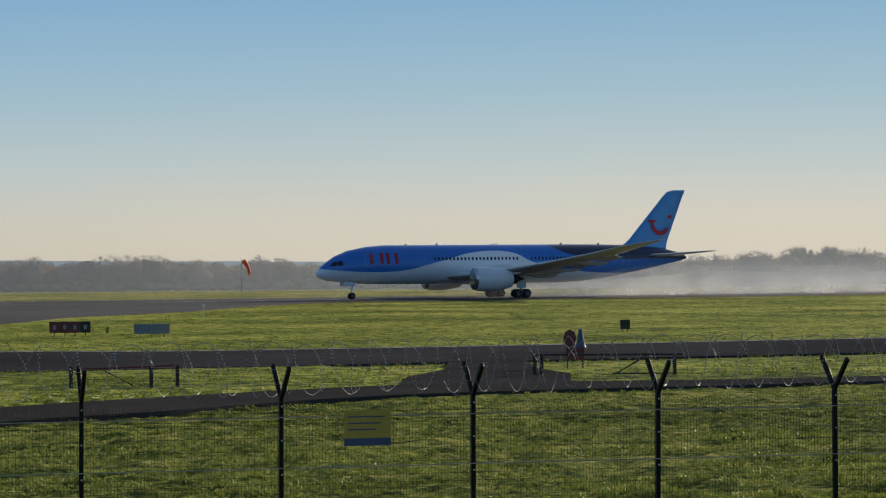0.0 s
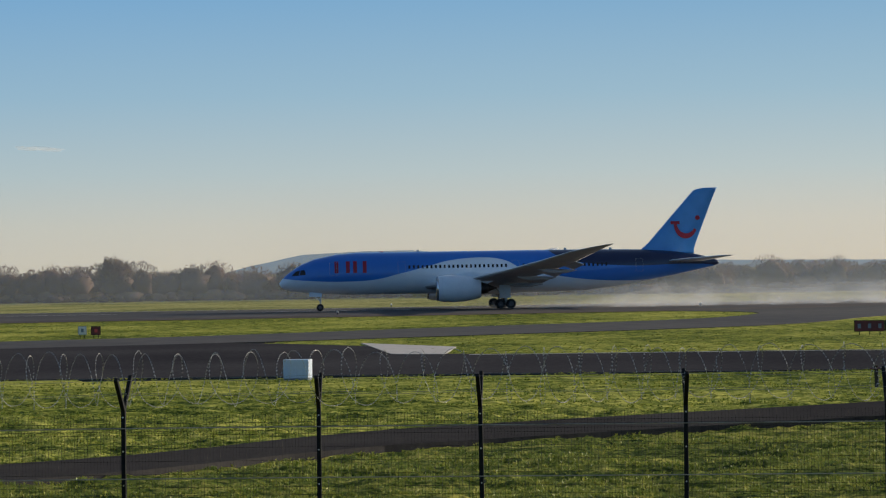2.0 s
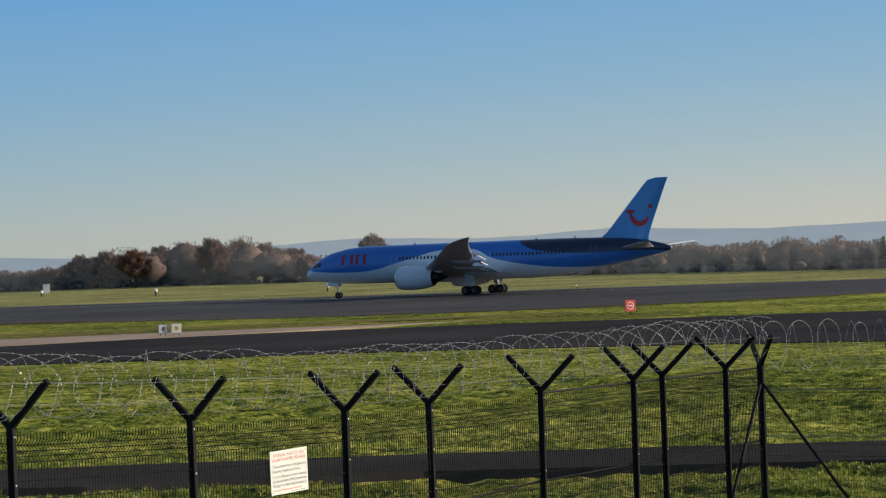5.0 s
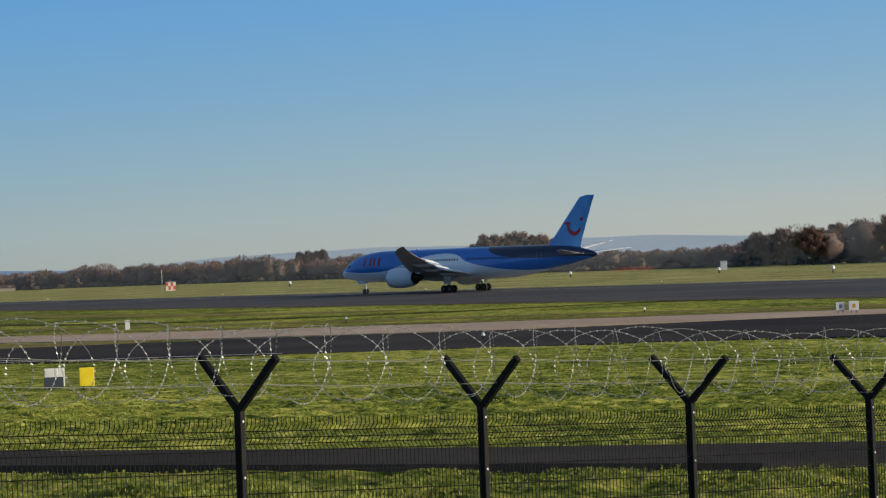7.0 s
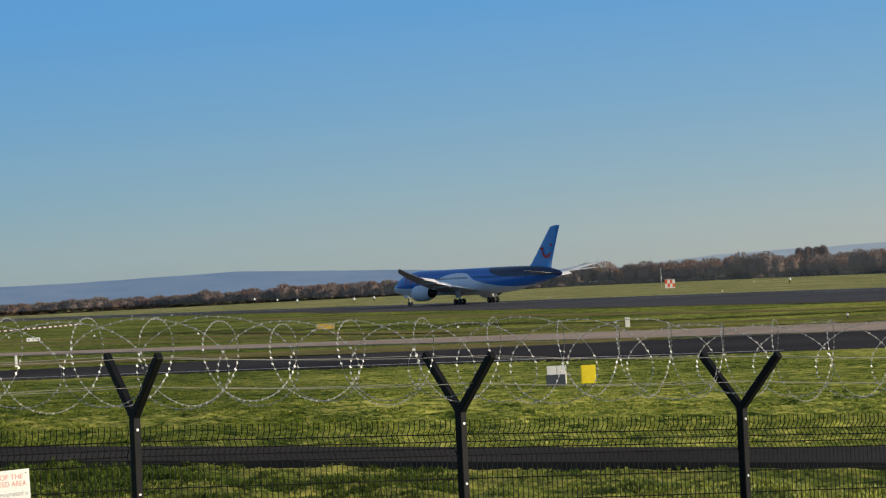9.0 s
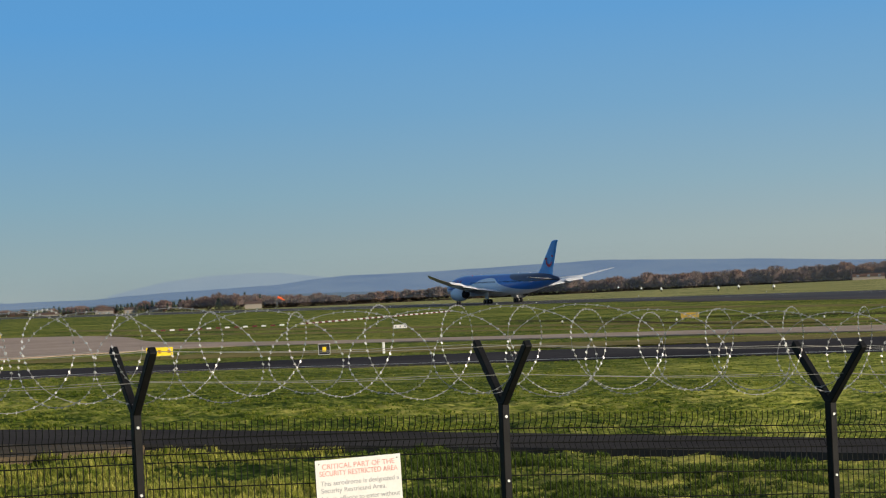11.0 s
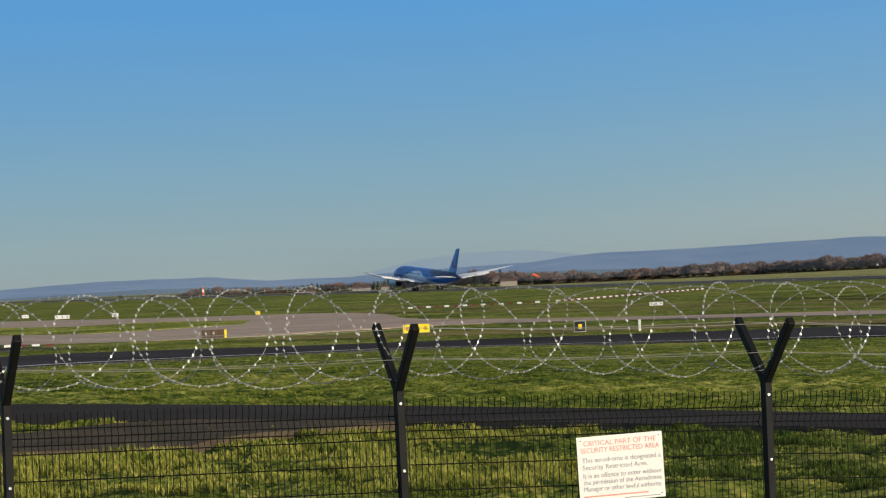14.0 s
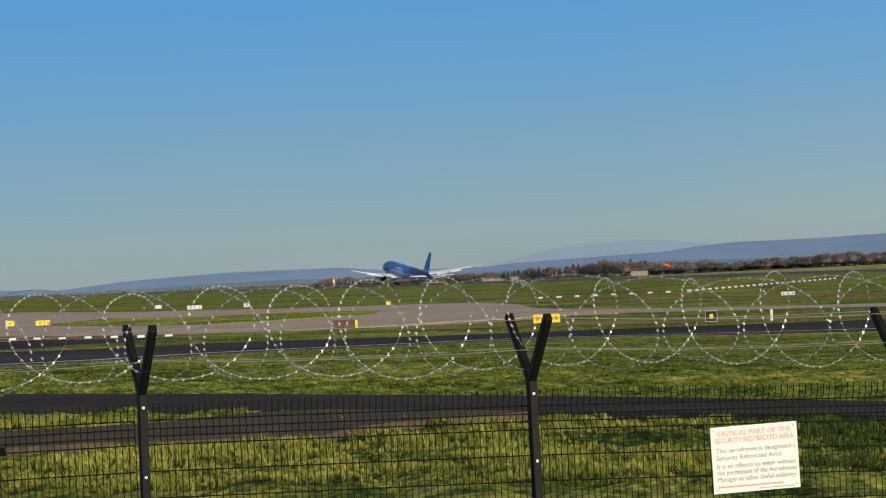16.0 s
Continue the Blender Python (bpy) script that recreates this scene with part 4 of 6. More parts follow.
    big = edge_lamp(-905, 593, 0.9, BOARD, "white approach lamp box on the grass")
    for x, y in ((-942, 605), (-660, 470), (-720, 480), (-368, 523), (-430, 540), (-300, 470), (-520, 520), (-600, 440), (-640, 448), (-240, 440)):
        copy_thing(big, pose(x, y, 0))


airfield()

# ---- distance ----
TWIGS = leafy("bare_twigs", (0.185, 0.132, 0.112), (0.235, 0.17, 0.146), 0.25, ((0.19, 0.145, 0.127), 0.04))
RUSSET = leafy("russet_leaves", (0.20, 0.122, 0.094), (0.24, 0.15, 0.118), 0.25)
CONIFER = leafy("conifer_needles", (0.03, 0.042, 0.03), (0.06, 0.07, 0.05), 0.2)
SHRUB = leafy("dark_scrub", (0.075, 0.058, 0.045), (0.15, 0.115, 0.09), 0.25)
# twig brown taken slightly darker, painting the shade inside the crowns
THICKET = leafy("thicket_inner_shade", (0.165, 0.118, 0.10), (0.215, 0.157, 0.135), 0.2)
BARK = material("bark", (0.06, 0.045, 0.035), 0.9, second=(0.09, 0.07, 0.055), scale=2)

TREE_TOPS = [(-45, .05), (-34, .04), (-31.4, .2), (-30.3, .1), (-28, -.02), (-19.7, -.06), (-16.1, .04), (-13.8, .02), (-12.8, .1), (-10.1, .05), (-9.1, .16), (-8, .08), (-6.7, .13), (-5.4, .1), (-4.7, .28), (-3.9, .12), (-2.5, .18), (-.3, .07),
             (.9, .14), (3.3, .26), (5, .08), (7.8, .07), (11.3, .22), (13.6, .15), (15.3, .15), (18.1, .1), (20.3, .1), (20.9, .17), (22.2, .12), (24.3, 0), (25.4, -.12), (27, 0.0), (28.9, .28), (29.9, .44), (30.7, .62),
             (31.3, .61), (32.2, .52), (33.3, .45), (34.2, .36), (35.2, .06), (36.7, .04), (38.4, .14), (39.0, .3), (39.8, .36), (40.5, .32), (41.6, .16), (43.2, .24), (44.8, .17), (46, .26), (48.4, .18), (50.7, .15), (53.5, .11),
             (57, .06), (59.3, 0), (61, -.02), (63.2, -.1), (65, -.12), (66, 0), (67.2, -.05), (68.2, -.11), (69.5, -.16), (70.2, -.12), (71, -.2), (71.8, -.13), (72.8, -.12), (73.3, -.24), (76.9, -.30), (95, -.42)]
TREE_FAR = [(-45, 520), (-16, 515), (0, 500), (15, 520), (22, 640), (30, 800), (37, 900), (47, 1080), (60, 1300), (66, 1350), (70, 1440), (73.6, 1450), (95, 1700)]


def between(rows, v):
    xs, ys = [r[0] for r in rows], [r[1] for r in rows]
    return float(np.interp(v, xs, ys))


def twig_cloud(rng, centres, radii, per, size):
    """Many small slanted leaves or twig sprays in the given balls."""
    c = np.repeat(np.asarray(centres), per, axis=0)
    r = np.repeat(np.asarray(radii), per, axis=0)
    k = len(c)
    v = rng.normal(size=(k, 3))
    v /= np.linalg.norm(v, axis=1)[:, None]
    p = c + v * r * (rng.random((k, 1)) ** 0.45)
    a = rng.normal(size=(k, 3))
    a /= np.linalg.norm(a, axis=1)[:, None]
    b = np.cross(a, rng.normal(size=(k, 3)))
    b /= np.linalg.norm(b, axis=1)[:, None]
    s = size * rng.uniform(0.5, 1.3, (k, 1)) * (r.mean(axis=1, keepdims=True) ** 0.5)
    verts = np.stack([p - a * s, p + b * s * 0.55, p + a * s, p - b * s * 0.55], 1).reshape(-1, 3)
    return verts, np.arange(4 * k).reshape(-1, 4)


def crown_cores(rng, centres, radii, k=0.82):
    """A lumpy inner mass for each clump of a crown."""
    bm = bmesh.new()
    bmesh.ops.create_icosphere(bm, subdivisions=2, radius=1)
    base = np.array([v.co[:] for v in bm.verts])
    tri = np.array([[v.index for v in f.verts] for f in bm.faces])
    bm.free()
    c, r = np.asarray(centres), np.asarray(radii) * k
    n, q = len(c), len(base)
    v = c[:, None, :] + base[None] * r[:, None, :] * rng.uniform(0.68, 1.2, (n, q, 1)) * rng.uniform(0.8, 1.1, (n, 1, 1))
    v[..., 2] = np.maximum(v[..., 2], 0.02)
    f = tri[None] + (np.arange(n) * q)[:, None, None]
    return v.reshape(-1, 3), f.reshape(-1, 3)


def strokes(rng, centres, way, length, width):
    """Thin upright-leaning twigs: one narrow kite each."""
    a = way + rng.normal(0, 0.42, way.shape)
    a /= np.linalg.norm(a, axis=1)[:, None]
    b = np.cross(a, rng.normal(size=way.shape))
    b /= np.linalg.norm(b, axis=1)[:, None]
    v = np.stack([centres - a * length, centres + b * width, centres + a * length, centres - b * width], 1)
    return v.reshape(-1, 3), np.arange(4 * len(centres)).reshape(-1, 4)


def wild_tree(rng, x, y, z, h, w, d, out):
    """A bare crown: limbs that fan out of the trunk, and fine twigs that thin out towards an uneven edge."""
    lobes = rng.normal(size=(7, 3)) * (0.5, 0.5, 0.35) + (0, 0, 0.25)
    n = 380
    u = rng.normal(size=(n, 3))
    u /= np.linalg.norm(u, axis=1)[:, None]
    u[:, 2] = np.where(u[:, 2] < -0.35, -u[:, 2], u[:, 2])
    reach = 0.55 + 0.42 * rng.random((n, 1)) ** 0.6
    # the crown bulges towards its lobes
    bulge = 0.8 + 0.24 * np.clip((u @ lobes.T).max(axis=1, keepdims=True), -0.4, 1.1)
    p = u * reach * bulge * (w, w, h * 0.46) + (x, y, z + h * 0.53)
    way = u * (1, 1, 0.6) + (0, 0, 0.55)
    size = 0.0007 * d * rng.uniform(0.5, 1.4, (n, 1))
    out.append((p, way, size, np.full((n, 1), 0.00018 * d) * rng.uniform(0.6, 1.3, (n, 1))))
    k = 16
    e = p[:k]
    s0 = np.stack([np.full(k, x), np.full(k, y), z + h * rng.uniform(0.18, 0.45, k)], 1)
    way = e - s0
    half = np.linalg.norm(way, axis=1, keepdims=True) / 2
    out.append(((e + s0) / 2, way / (2 * half) * 6, half, np.full((k, 1), 0.00022 * d)))


def make_woods():
    rng = np.random.default_rng(3)
    kinds = {"bare": [], "russet": [], "conifer": [], "scrub": []}
    cores = {"bare": ([], []), "russet": ([], []), "conifer": ([], []), "scrub": ([], [])}
    needles = ([], [])
    trunks_v, trunks_f = [], []
    for row, back in ((0, 0), (1, 14), (2, 32)):
        az = -44.0
        while az < 92:
            d = between(TREE_FAR, az) + back + rng.uniform(-5, 5)
            top = EYE + (1.2 if az < 50 else 0.3) + d * math.tan(radians(between(TREE_TOPS, az) + 0.02 * row - 0.02))
            x, y = spot(az, d)
            z = ground_z(x, y)
            h = (top - z) * ((rng.uniform(0.55, 0.8) if rng.random() < 0.45 else rng.uniform(0.86, 1.08)) if row == 0 else rng.uniform(0.6, 0.88))
            if az > 64:
                h = (top - z) * rng.uniform(0.85, 1.12)
            if az > 73.5 and rng.random() < 0.9:
                az += math.degrees(8 / d)
                continue
            if h < 1.6:
                az += math.degrees(9 / d)
                if rng.random() < 0.6:
                    continue
                h = 1.6
            w = h * rng.uniform(0.42, 0.7)
            pick = rng.random()
            kind = "bare"
            if 28 < az < 35 and pick < 0.4 or 41 < az < 52 and pick < 0.45 or pick < 0.2:
                kind = "russet"
            if 29 < az < 35.5 and pick > 0.93 or 67 < az < 73.6 and pick > 0.2 or 62 < az < 67 and pick > 0.8 or pick > 0.975:
                kind = "conifer"
            if kind == "conifer":
                w = h * rng.uniform(0.22, 0.36)
                for i in range(7):
                    t = (i + 0.5) / 7
                    rr = w * (1.12 - t) + 0.02 * h
                    needles[0].append((x, y, z + h * (0.12 + 0.82 * t)))
                    needles[1].append((rr, rr, 0.11 * h))
            else:
                wild_tree(rng, x, y, z, h, w, d, kinds[kind])
                cores[kind][0].append((x, y, z + h * 0.44))
                cores[kind][1].append((w * 0.95, w * 0.95, h * 0.47))
            q = len(trunks_v)
            tw = 0.018 * h
            trunks_v += [(x - tw, y, z - 0.2), (x + tw, y, z - 0.2), (x, y + tw, z - 0.2), (x, y, z + h * 0.8)]
            trunks_f += [(q, q + 1, q + 3), (q + 1, q + 2, q + 3), (q + 2, q, q + 3)]
            # undergrowth
            for i in range(3 if az < 66.8 else 0):
                s = min(0.3 * h, rng.uniform(1.0, 1.9))
                bx, by = x + rng.uniform(-4, 4), y + rng.uniform(-8, -2)
                cores["scrub"][0].append((bx, by, z + s * 0.5))
                cores["scrub"][1].append((s * 1.5, s * 1.2, s * 0.8))
                n = 40
                u = rng.normal(size=(n, 3))
                u /= np.linalg.norm(u, axis=1)[:, None]
                u[:, 2] = np.abs(u[:, 2])
                kinds["scrub"].append((u * (s * 1.6, s * 1.3, s) * rng.uniform(0.6, 1.05, (n, 1)) + (bx, by, z + s * 0.3), u * 0.6 + (0, 0, 0.7), np.full((n, 1), 0.0007 * d), np.full((n, 1), 0.00017 * d)))
            az += math.degrees(max(2.2, w * rng.uniform(0.85, 1.45)) / d)
    for kind, mat, label in (("bare", TWIGS, "far leafless brown winter woodland"), ("russet", RUSSET, "far russet-leaved trees in the woodland"), ("scrub", SHRUB, "dark scrub and hedge below the far trees")):
        p, way, length, width = [np.concatenate(q) for q in zip(*kinds[kind])]
        v, f = strokes(rng, p, way, length, width)
        tagged(new("woodland", raw("woodland", v, f, mat)), label, "woodland", kind="stuff")
        v, f = crown_cores(rng, *cores[kind])
        tagged(new("woodland", raw("woodland", v, f, THICKET)), "dense inner thicket of the far woodland, in a twig brown darkened for shade", "woodland", kind="stuff")
    v, f = twig_cloud(rng, *needles, 44, 0.16)
    tagged(new("woodland", raw("woodland", v, f, CONIFER)), "far dark conifers in the woodland", "woodland", kind="stuff")
    v, f = crown_cores(rng, *needles, 0.7)
    tagged(new("woodland", raw("woodland", v, f, CONIFER)), "far dark conifers in the woodland", "woodland", kind="stuff")
    tagged(new("woodland_trunks", raw("woodland_trunks", trunks_v, trunks_f, BARK)), "thin grey-brown trunks of the far woodland", "woodland", kind="stuff")


def big_tree(az, d, el_top, width, mat, label, seed, conifer=False, per=90):
    rng = np.random.default_rng(seed)
    x, y = spot(az, d)
    h = EYE + d * math.tan(radians(el_top)) - ground_z(x, y)
    root = standing("tree", x, y, label, "tree")
    bm = bmesh.new()
    tube(bm, [(0, 0, -0.2), (0.1, 0, h * 0.3), (0, 0.1, h * 0.62), (0, 0, h * 0.92)], [h * 0.03, h * 0.024, h * 0.014, h * 0.004], 7)
    part("trunk", bm, BARK, root)
    bm = bmesh.new()
    cs, rs = [], []
    for i in range(26):
        t = i / 25
        z0 = h * (0.22 + 0.5 * t)
        a = i * 2.4
        reach = width / 2 * (math.sin(math.pi * (0.22 + 0.66 * t)) if not conifer else 1.05 - t) * rng.uniform(0.65, 1.0)
        z1 = z0 + h * (0.2 if not conifer else 0.0) * rng.uniform(0.6, 1.0)
        tip = (math.cos(a) * reach, math.sin(a) * reach, min(z1, h * 0.95))
        tube(bm, [(0, 0, z0), (tip[0] * 0.5, tip[1] * 0.5, z0 * 0.45 + tip[2] * 0.55), tip], [h * 0.009, h * 0.006, h * 0.002], 5)
        for k in (0.55, 0.8, 1.0):
            cs.append((tip[0] * k, tip[1] * k, z0 + (tip[2] - z0) * k + 0.02 * h))
            r = h * rng.uniform(0.05, 0.095)
            rs.append((r, r, r))
    cs.append((0, 0, h * 0.9))
    rs.append((h * 0.1,) * 3)
    part("branching", bm, BARK, root)
    if conifer:
        v, f = twig_cloud(rng, cs, rs, per, 0.11)
    else:
        c, r = np.repeat(np.array(cs), per, axis=0), np.repeat(np.array(rs), per, axis=0)
        u = rng.normal(size=c.shape)
        u /= np.linalg.norm(u, axis=1)[:, None]
        one = np.ones((len(c), 1))
        v, f = strokes(rng, c + u * r * 1.25 * rng.random((len(c), 1)) ** 0.5, u + c / h * 1.2 + (0, 0, 0.2), 0.0010 * d * rng.uniform(0.5, 1.4, one.shape), 0.00015 * d * one)
        if per > 60:
            cv, cf = crown_cores(rng, cs, rs, 0.62)
            shared("inner_crown", raw("inner_crown", cv, cf, THICKET), root, Matrix())
    shared("crown", raw("crown", v, f, mat), root, Matrix())


def make_trees():
    big_tree(27.55, 760, 0.60, 11.5, TWIGS, "round leafless brown tree standing above the woodland", 1)
    big_tree(40.3, 960, 0.55, 24, TWIGS, "broad brown tree in a clump beyond the runway", 2)
    big_tree(39.75, 965, 0.60, 26, TWIGS, "broad brown tree in a clump beyond the runway", 3)
    big_tree(39.2, 960, 0.53, 22, RUSSET, "broad russet tree in a clump beyond the runway", 4)
    big_tree(-4.75, 505, 0.34, 9, TWIGS, "tall leafless tree rising over the hedge", 5, per=40)
    big_tree(3.3, 500, 0.35, 8, TWIGS, "tall leafless tree rising over the hedge", 6, per=40)
    big_tree(-9.1, 505, 0.24, 7, TWIGS, "leafless tree rising over the hedge", 7, per=40)
    big_tree(-30.8, 520, 0.23, 8, TWIGS, "leafless tree rising over the hedge", 8, per=40)
    big_tree(-31.5, 520, 0.24, 8, TWIGS, "leafless tree rising over the hedge", 9, per=40)
    big_tree(66.5, 1330, 0.03, 6, CONIFER, "narrow dark conifer at the airfield edge", 10, True)
    for i, az in enumerate((44.2, 44.35, 44.55, 44.75)):
        big_tree(az, 1060, 0.33 - 0.03 * (i % 2), 2.2, TWIGS, "slender bare poplar above the woodland", 20 + i)
    # russet wood on the rise
    for i in range(9):
        az = 29.4 + 0.6 * i
        big_tree(az, 800 + 25 * (i % 3), between(TREE_TOPS, az) + 0.02 * (i % 2), 12, (RUSSET, TWIGS, TWIGS)[i % 3], ("russet", "bare brown", "bare brown")[i % 3] + " tree of the wood on the rise", 40 + i)


def make_houses():
    wall = material("pale_render", (0.34, 0.30, 0.26), 0.8)
    roof = material("brown_tiles", (0.12, 0.07, 0.05), 0.8)
    for az, d, w, h, lab in ((65.7, 1325, 9, 4.6, "low cream house with a brown roof"), (70.4, 1415, 12, 3.4, "low pale building at the airfield edge"), (51.6, 1110, 14, 1.5, "long low cream building before the woods")):
        x, y = spot(az, d)
        root = standing("house", x, y, lab, "house")
        part("wall", boxed(-w / 2, w / 2, -3, 3, -0.2, h), wall, root)
        bm = bmesh.new()
        v = [bm.verts.new(c) for c in ((-w / 2 - .3, -3.4, h), (w / 2 + .3, -3.4, h), (w / 2 + .3, 3.4, h), (-w / 2 - .3, 3.4, h), (-w / 2, 0, h + 1.3), (w / 2, 0, h + 1.3))]
        for q in ((0, 1, 5, 4), (2, 3, 4, 5), (1, 2, 5), (3, 0, 4), (3, 2, 1, 0)):
            bm.faces.new([v[i] for i in q])
        part("roof", bm, roof, root)
        for i in range(max(2, int(w / 4))):
            a = -w / 2 + w * (i + 0.5) / max(2, int(w / 4))
            part("window", boxed(a - 0.6, a + 0.6, -3.03, -2.98, 1.0, 2.3), BACK, root)
    for az, d, w in ((67.9, 1400, 9), (68.5, 1405, 7), (69.1, 1400, 10)):
        x, y = spot(az, d)
        root = standing("house", x, y, "small far house with a brown roof among conifers", "house")
        part("wall", boxed(-w / 2, w / 2, -3, 3, -0.2, 4.2), wall, root)
        bm = bmesh.new()
        v = [bm.verts.new(c) for c in ((-w / 2 - .3, -3.4, 4.2), (w / 2 + .3, -3.4, 4.2), (w / 2 + .3, 3.4, 4.2), (-w / 2 - .3, 3.4, 4.2), (-w / 2, 0, 5.6), (w / 2, 0, 5.6))]
        for q in ((0, 1, 5, 4), (2, 3, 4, 5), (1, 2, 5), (3, 0, 4), (3, 2, 1, 0)):
            bm.faces.new([v[i] for i in q])
        part("roof", bm, roof, root)
        for a in (-w / 4, w / 4):
            part("window", boxed(a - 0.6, a + 0.6, -3.03, -2.98, 2.2, 3.5), BACK, root)
    x, y = spot(72.74, 1418)
    root = standing("radio_mast", x, y, "red and white banded mast", "mast")
    for i in range(4):
        part("band", tube(bmesh.new(), [(0, 0, 1.7 * i - 0.1), (0, 0, 1.7 * i + 1.6)], [0.75 - 0.12 * i, 0.7 - 0.12 * i], 8), (BOARD, ORANGE)[i % 2], root)


def hill(name, rows, d, deep, colour, second, seed):
    """A far ridge: height by direction, falling to the plain in front and behind."""
    m = bpy.data.materials.new(name)
    m.use_nodes = True
    nt = m.node_tree
    nt.nodes.remove(nt.nodes["Principled BSDF"])
    # haze is painted in: the ridge colours glow instead of taking sunlight
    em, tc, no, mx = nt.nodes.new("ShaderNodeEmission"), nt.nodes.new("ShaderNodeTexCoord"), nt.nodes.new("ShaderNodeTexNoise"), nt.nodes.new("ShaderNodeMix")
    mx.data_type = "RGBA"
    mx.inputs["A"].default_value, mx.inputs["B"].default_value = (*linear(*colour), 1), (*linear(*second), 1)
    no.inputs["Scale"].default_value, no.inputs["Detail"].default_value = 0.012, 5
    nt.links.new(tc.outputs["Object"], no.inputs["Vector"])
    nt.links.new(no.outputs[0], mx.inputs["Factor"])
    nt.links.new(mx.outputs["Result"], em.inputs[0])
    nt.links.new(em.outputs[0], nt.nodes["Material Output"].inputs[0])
    bm = bmesh.new()
    grid = []
    a0, a1 = rows[0][0], rows[-1][0]
    n = int((a1 - a0) * 6)
    for i in range(n + 1):
        az = a0 + (a1 - a0) * i / n
        h = max(0.0, EYE + d * math.tan(radians(between(rows, az) + 0.015 * noise.noise((az * 1.1, seed, 0)) + 0.008 * noise.noise((az * 5, seed, 4)))))
        col = []
        for k, (dd, f) in enumerate(((-deep, -0.02), (-deep * 0.6, 0.4), (-deep * 0.25, 0.8), (0, 1.0), (deep * 0.5, 0.5), (deep, -0.02))):
            x, y = spot(az, d + dd)
            col.append(bm.verts.new((x, y, h * f - 2)))
        grid.append(col)
    for a, b in zip(grid, grid[1:]):
        for k in range(5):
            bm.faces.new((a[k], a[k + 1], b[k + 1], b[k]))
    tagged(new("hills", mesh_of("hills", bm, m, True)), "far hills, haze painted into their glowing blue-grey", kind="structure")


def make_hills():
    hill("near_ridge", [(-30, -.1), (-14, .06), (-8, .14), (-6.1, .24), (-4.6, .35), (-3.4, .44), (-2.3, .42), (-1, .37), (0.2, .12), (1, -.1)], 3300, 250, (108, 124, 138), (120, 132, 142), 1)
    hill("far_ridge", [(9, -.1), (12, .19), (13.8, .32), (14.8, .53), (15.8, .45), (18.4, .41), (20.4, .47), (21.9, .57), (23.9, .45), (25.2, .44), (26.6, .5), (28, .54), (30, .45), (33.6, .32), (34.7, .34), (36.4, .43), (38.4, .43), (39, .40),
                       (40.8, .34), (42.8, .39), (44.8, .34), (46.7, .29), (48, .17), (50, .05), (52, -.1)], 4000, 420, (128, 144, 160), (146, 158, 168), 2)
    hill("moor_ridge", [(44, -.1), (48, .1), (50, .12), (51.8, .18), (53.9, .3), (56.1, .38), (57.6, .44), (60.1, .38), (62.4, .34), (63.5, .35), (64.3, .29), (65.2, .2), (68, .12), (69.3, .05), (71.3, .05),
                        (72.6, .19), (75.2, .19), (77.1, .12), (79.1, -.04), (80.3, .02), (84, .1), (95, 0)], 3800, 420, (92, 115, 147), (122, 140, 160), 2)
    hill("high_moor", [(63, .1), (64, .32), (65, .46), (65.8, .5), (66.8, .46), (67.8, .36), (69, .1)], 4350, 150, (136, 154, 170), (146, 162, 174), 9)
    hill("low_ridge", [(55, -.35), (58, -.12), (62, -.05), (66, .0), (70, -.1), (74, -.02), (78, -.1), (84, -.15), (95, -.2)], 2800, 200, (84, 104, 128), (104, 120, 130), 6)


def cloud(az, el, d, w, h, seed):
    rng = np.random.default_rng(seed)
    m = bpy.data.materials.new("thin_cloud")
    m.use_nodes = True
    nt = m.node_tree
    nt.nodes.remove(nt.nodes["Principled BSDF"])
    a, t, x = nt.nodes.new("ShaderNodeBsdfTranslucent"), nt.nodes.new("ShaderNodeBsdfTransparent"), nt.nodes.new("ShaderNodeMixShader")
    a.inputs[0].default_value = (0.9, 0.85, 0.8, 1)
    x.inputs[0].default_value = 0.12
    nt.links.new(t.outputs[0], x.inputs[1])
    nt.links.new(a.outputs[0], x.inputs[2])
    nt.links.new(x.outputs[0], nt.nodes["Material Output"].inputs[0])
    bm = bmesh.new()
    for i in range(5):
        u = -0.8 + 0.4 * i + rng.uniform(-0.1, 0.1)
        s = (1 - u * u) * 0.9 + 0.1
        mm = Matrix.Translation((u * w / 2, rng.uniform(-10, 10), rng.uniform(-0.3, 0.3) * h)) @ Matrix.Diagonal((w * 0.3 * s, 12 * s, h * 0.4 * s, 1))
        bmesh.ops.create_icosphere(bm, subdivisions=2, radius=1, matrix=mm)
    x0, y0 = spot(az, d)
    ob = tagged(new("cloud", mesh_of("cloud", bm, m, True)), "thin pale wisp of cloud", kind="structure")
    ob.visible_shadow = False
    ob.matrix_world = pose(x0, y0, EYE + d * math.tan(radians(el)), 0, 3, az)


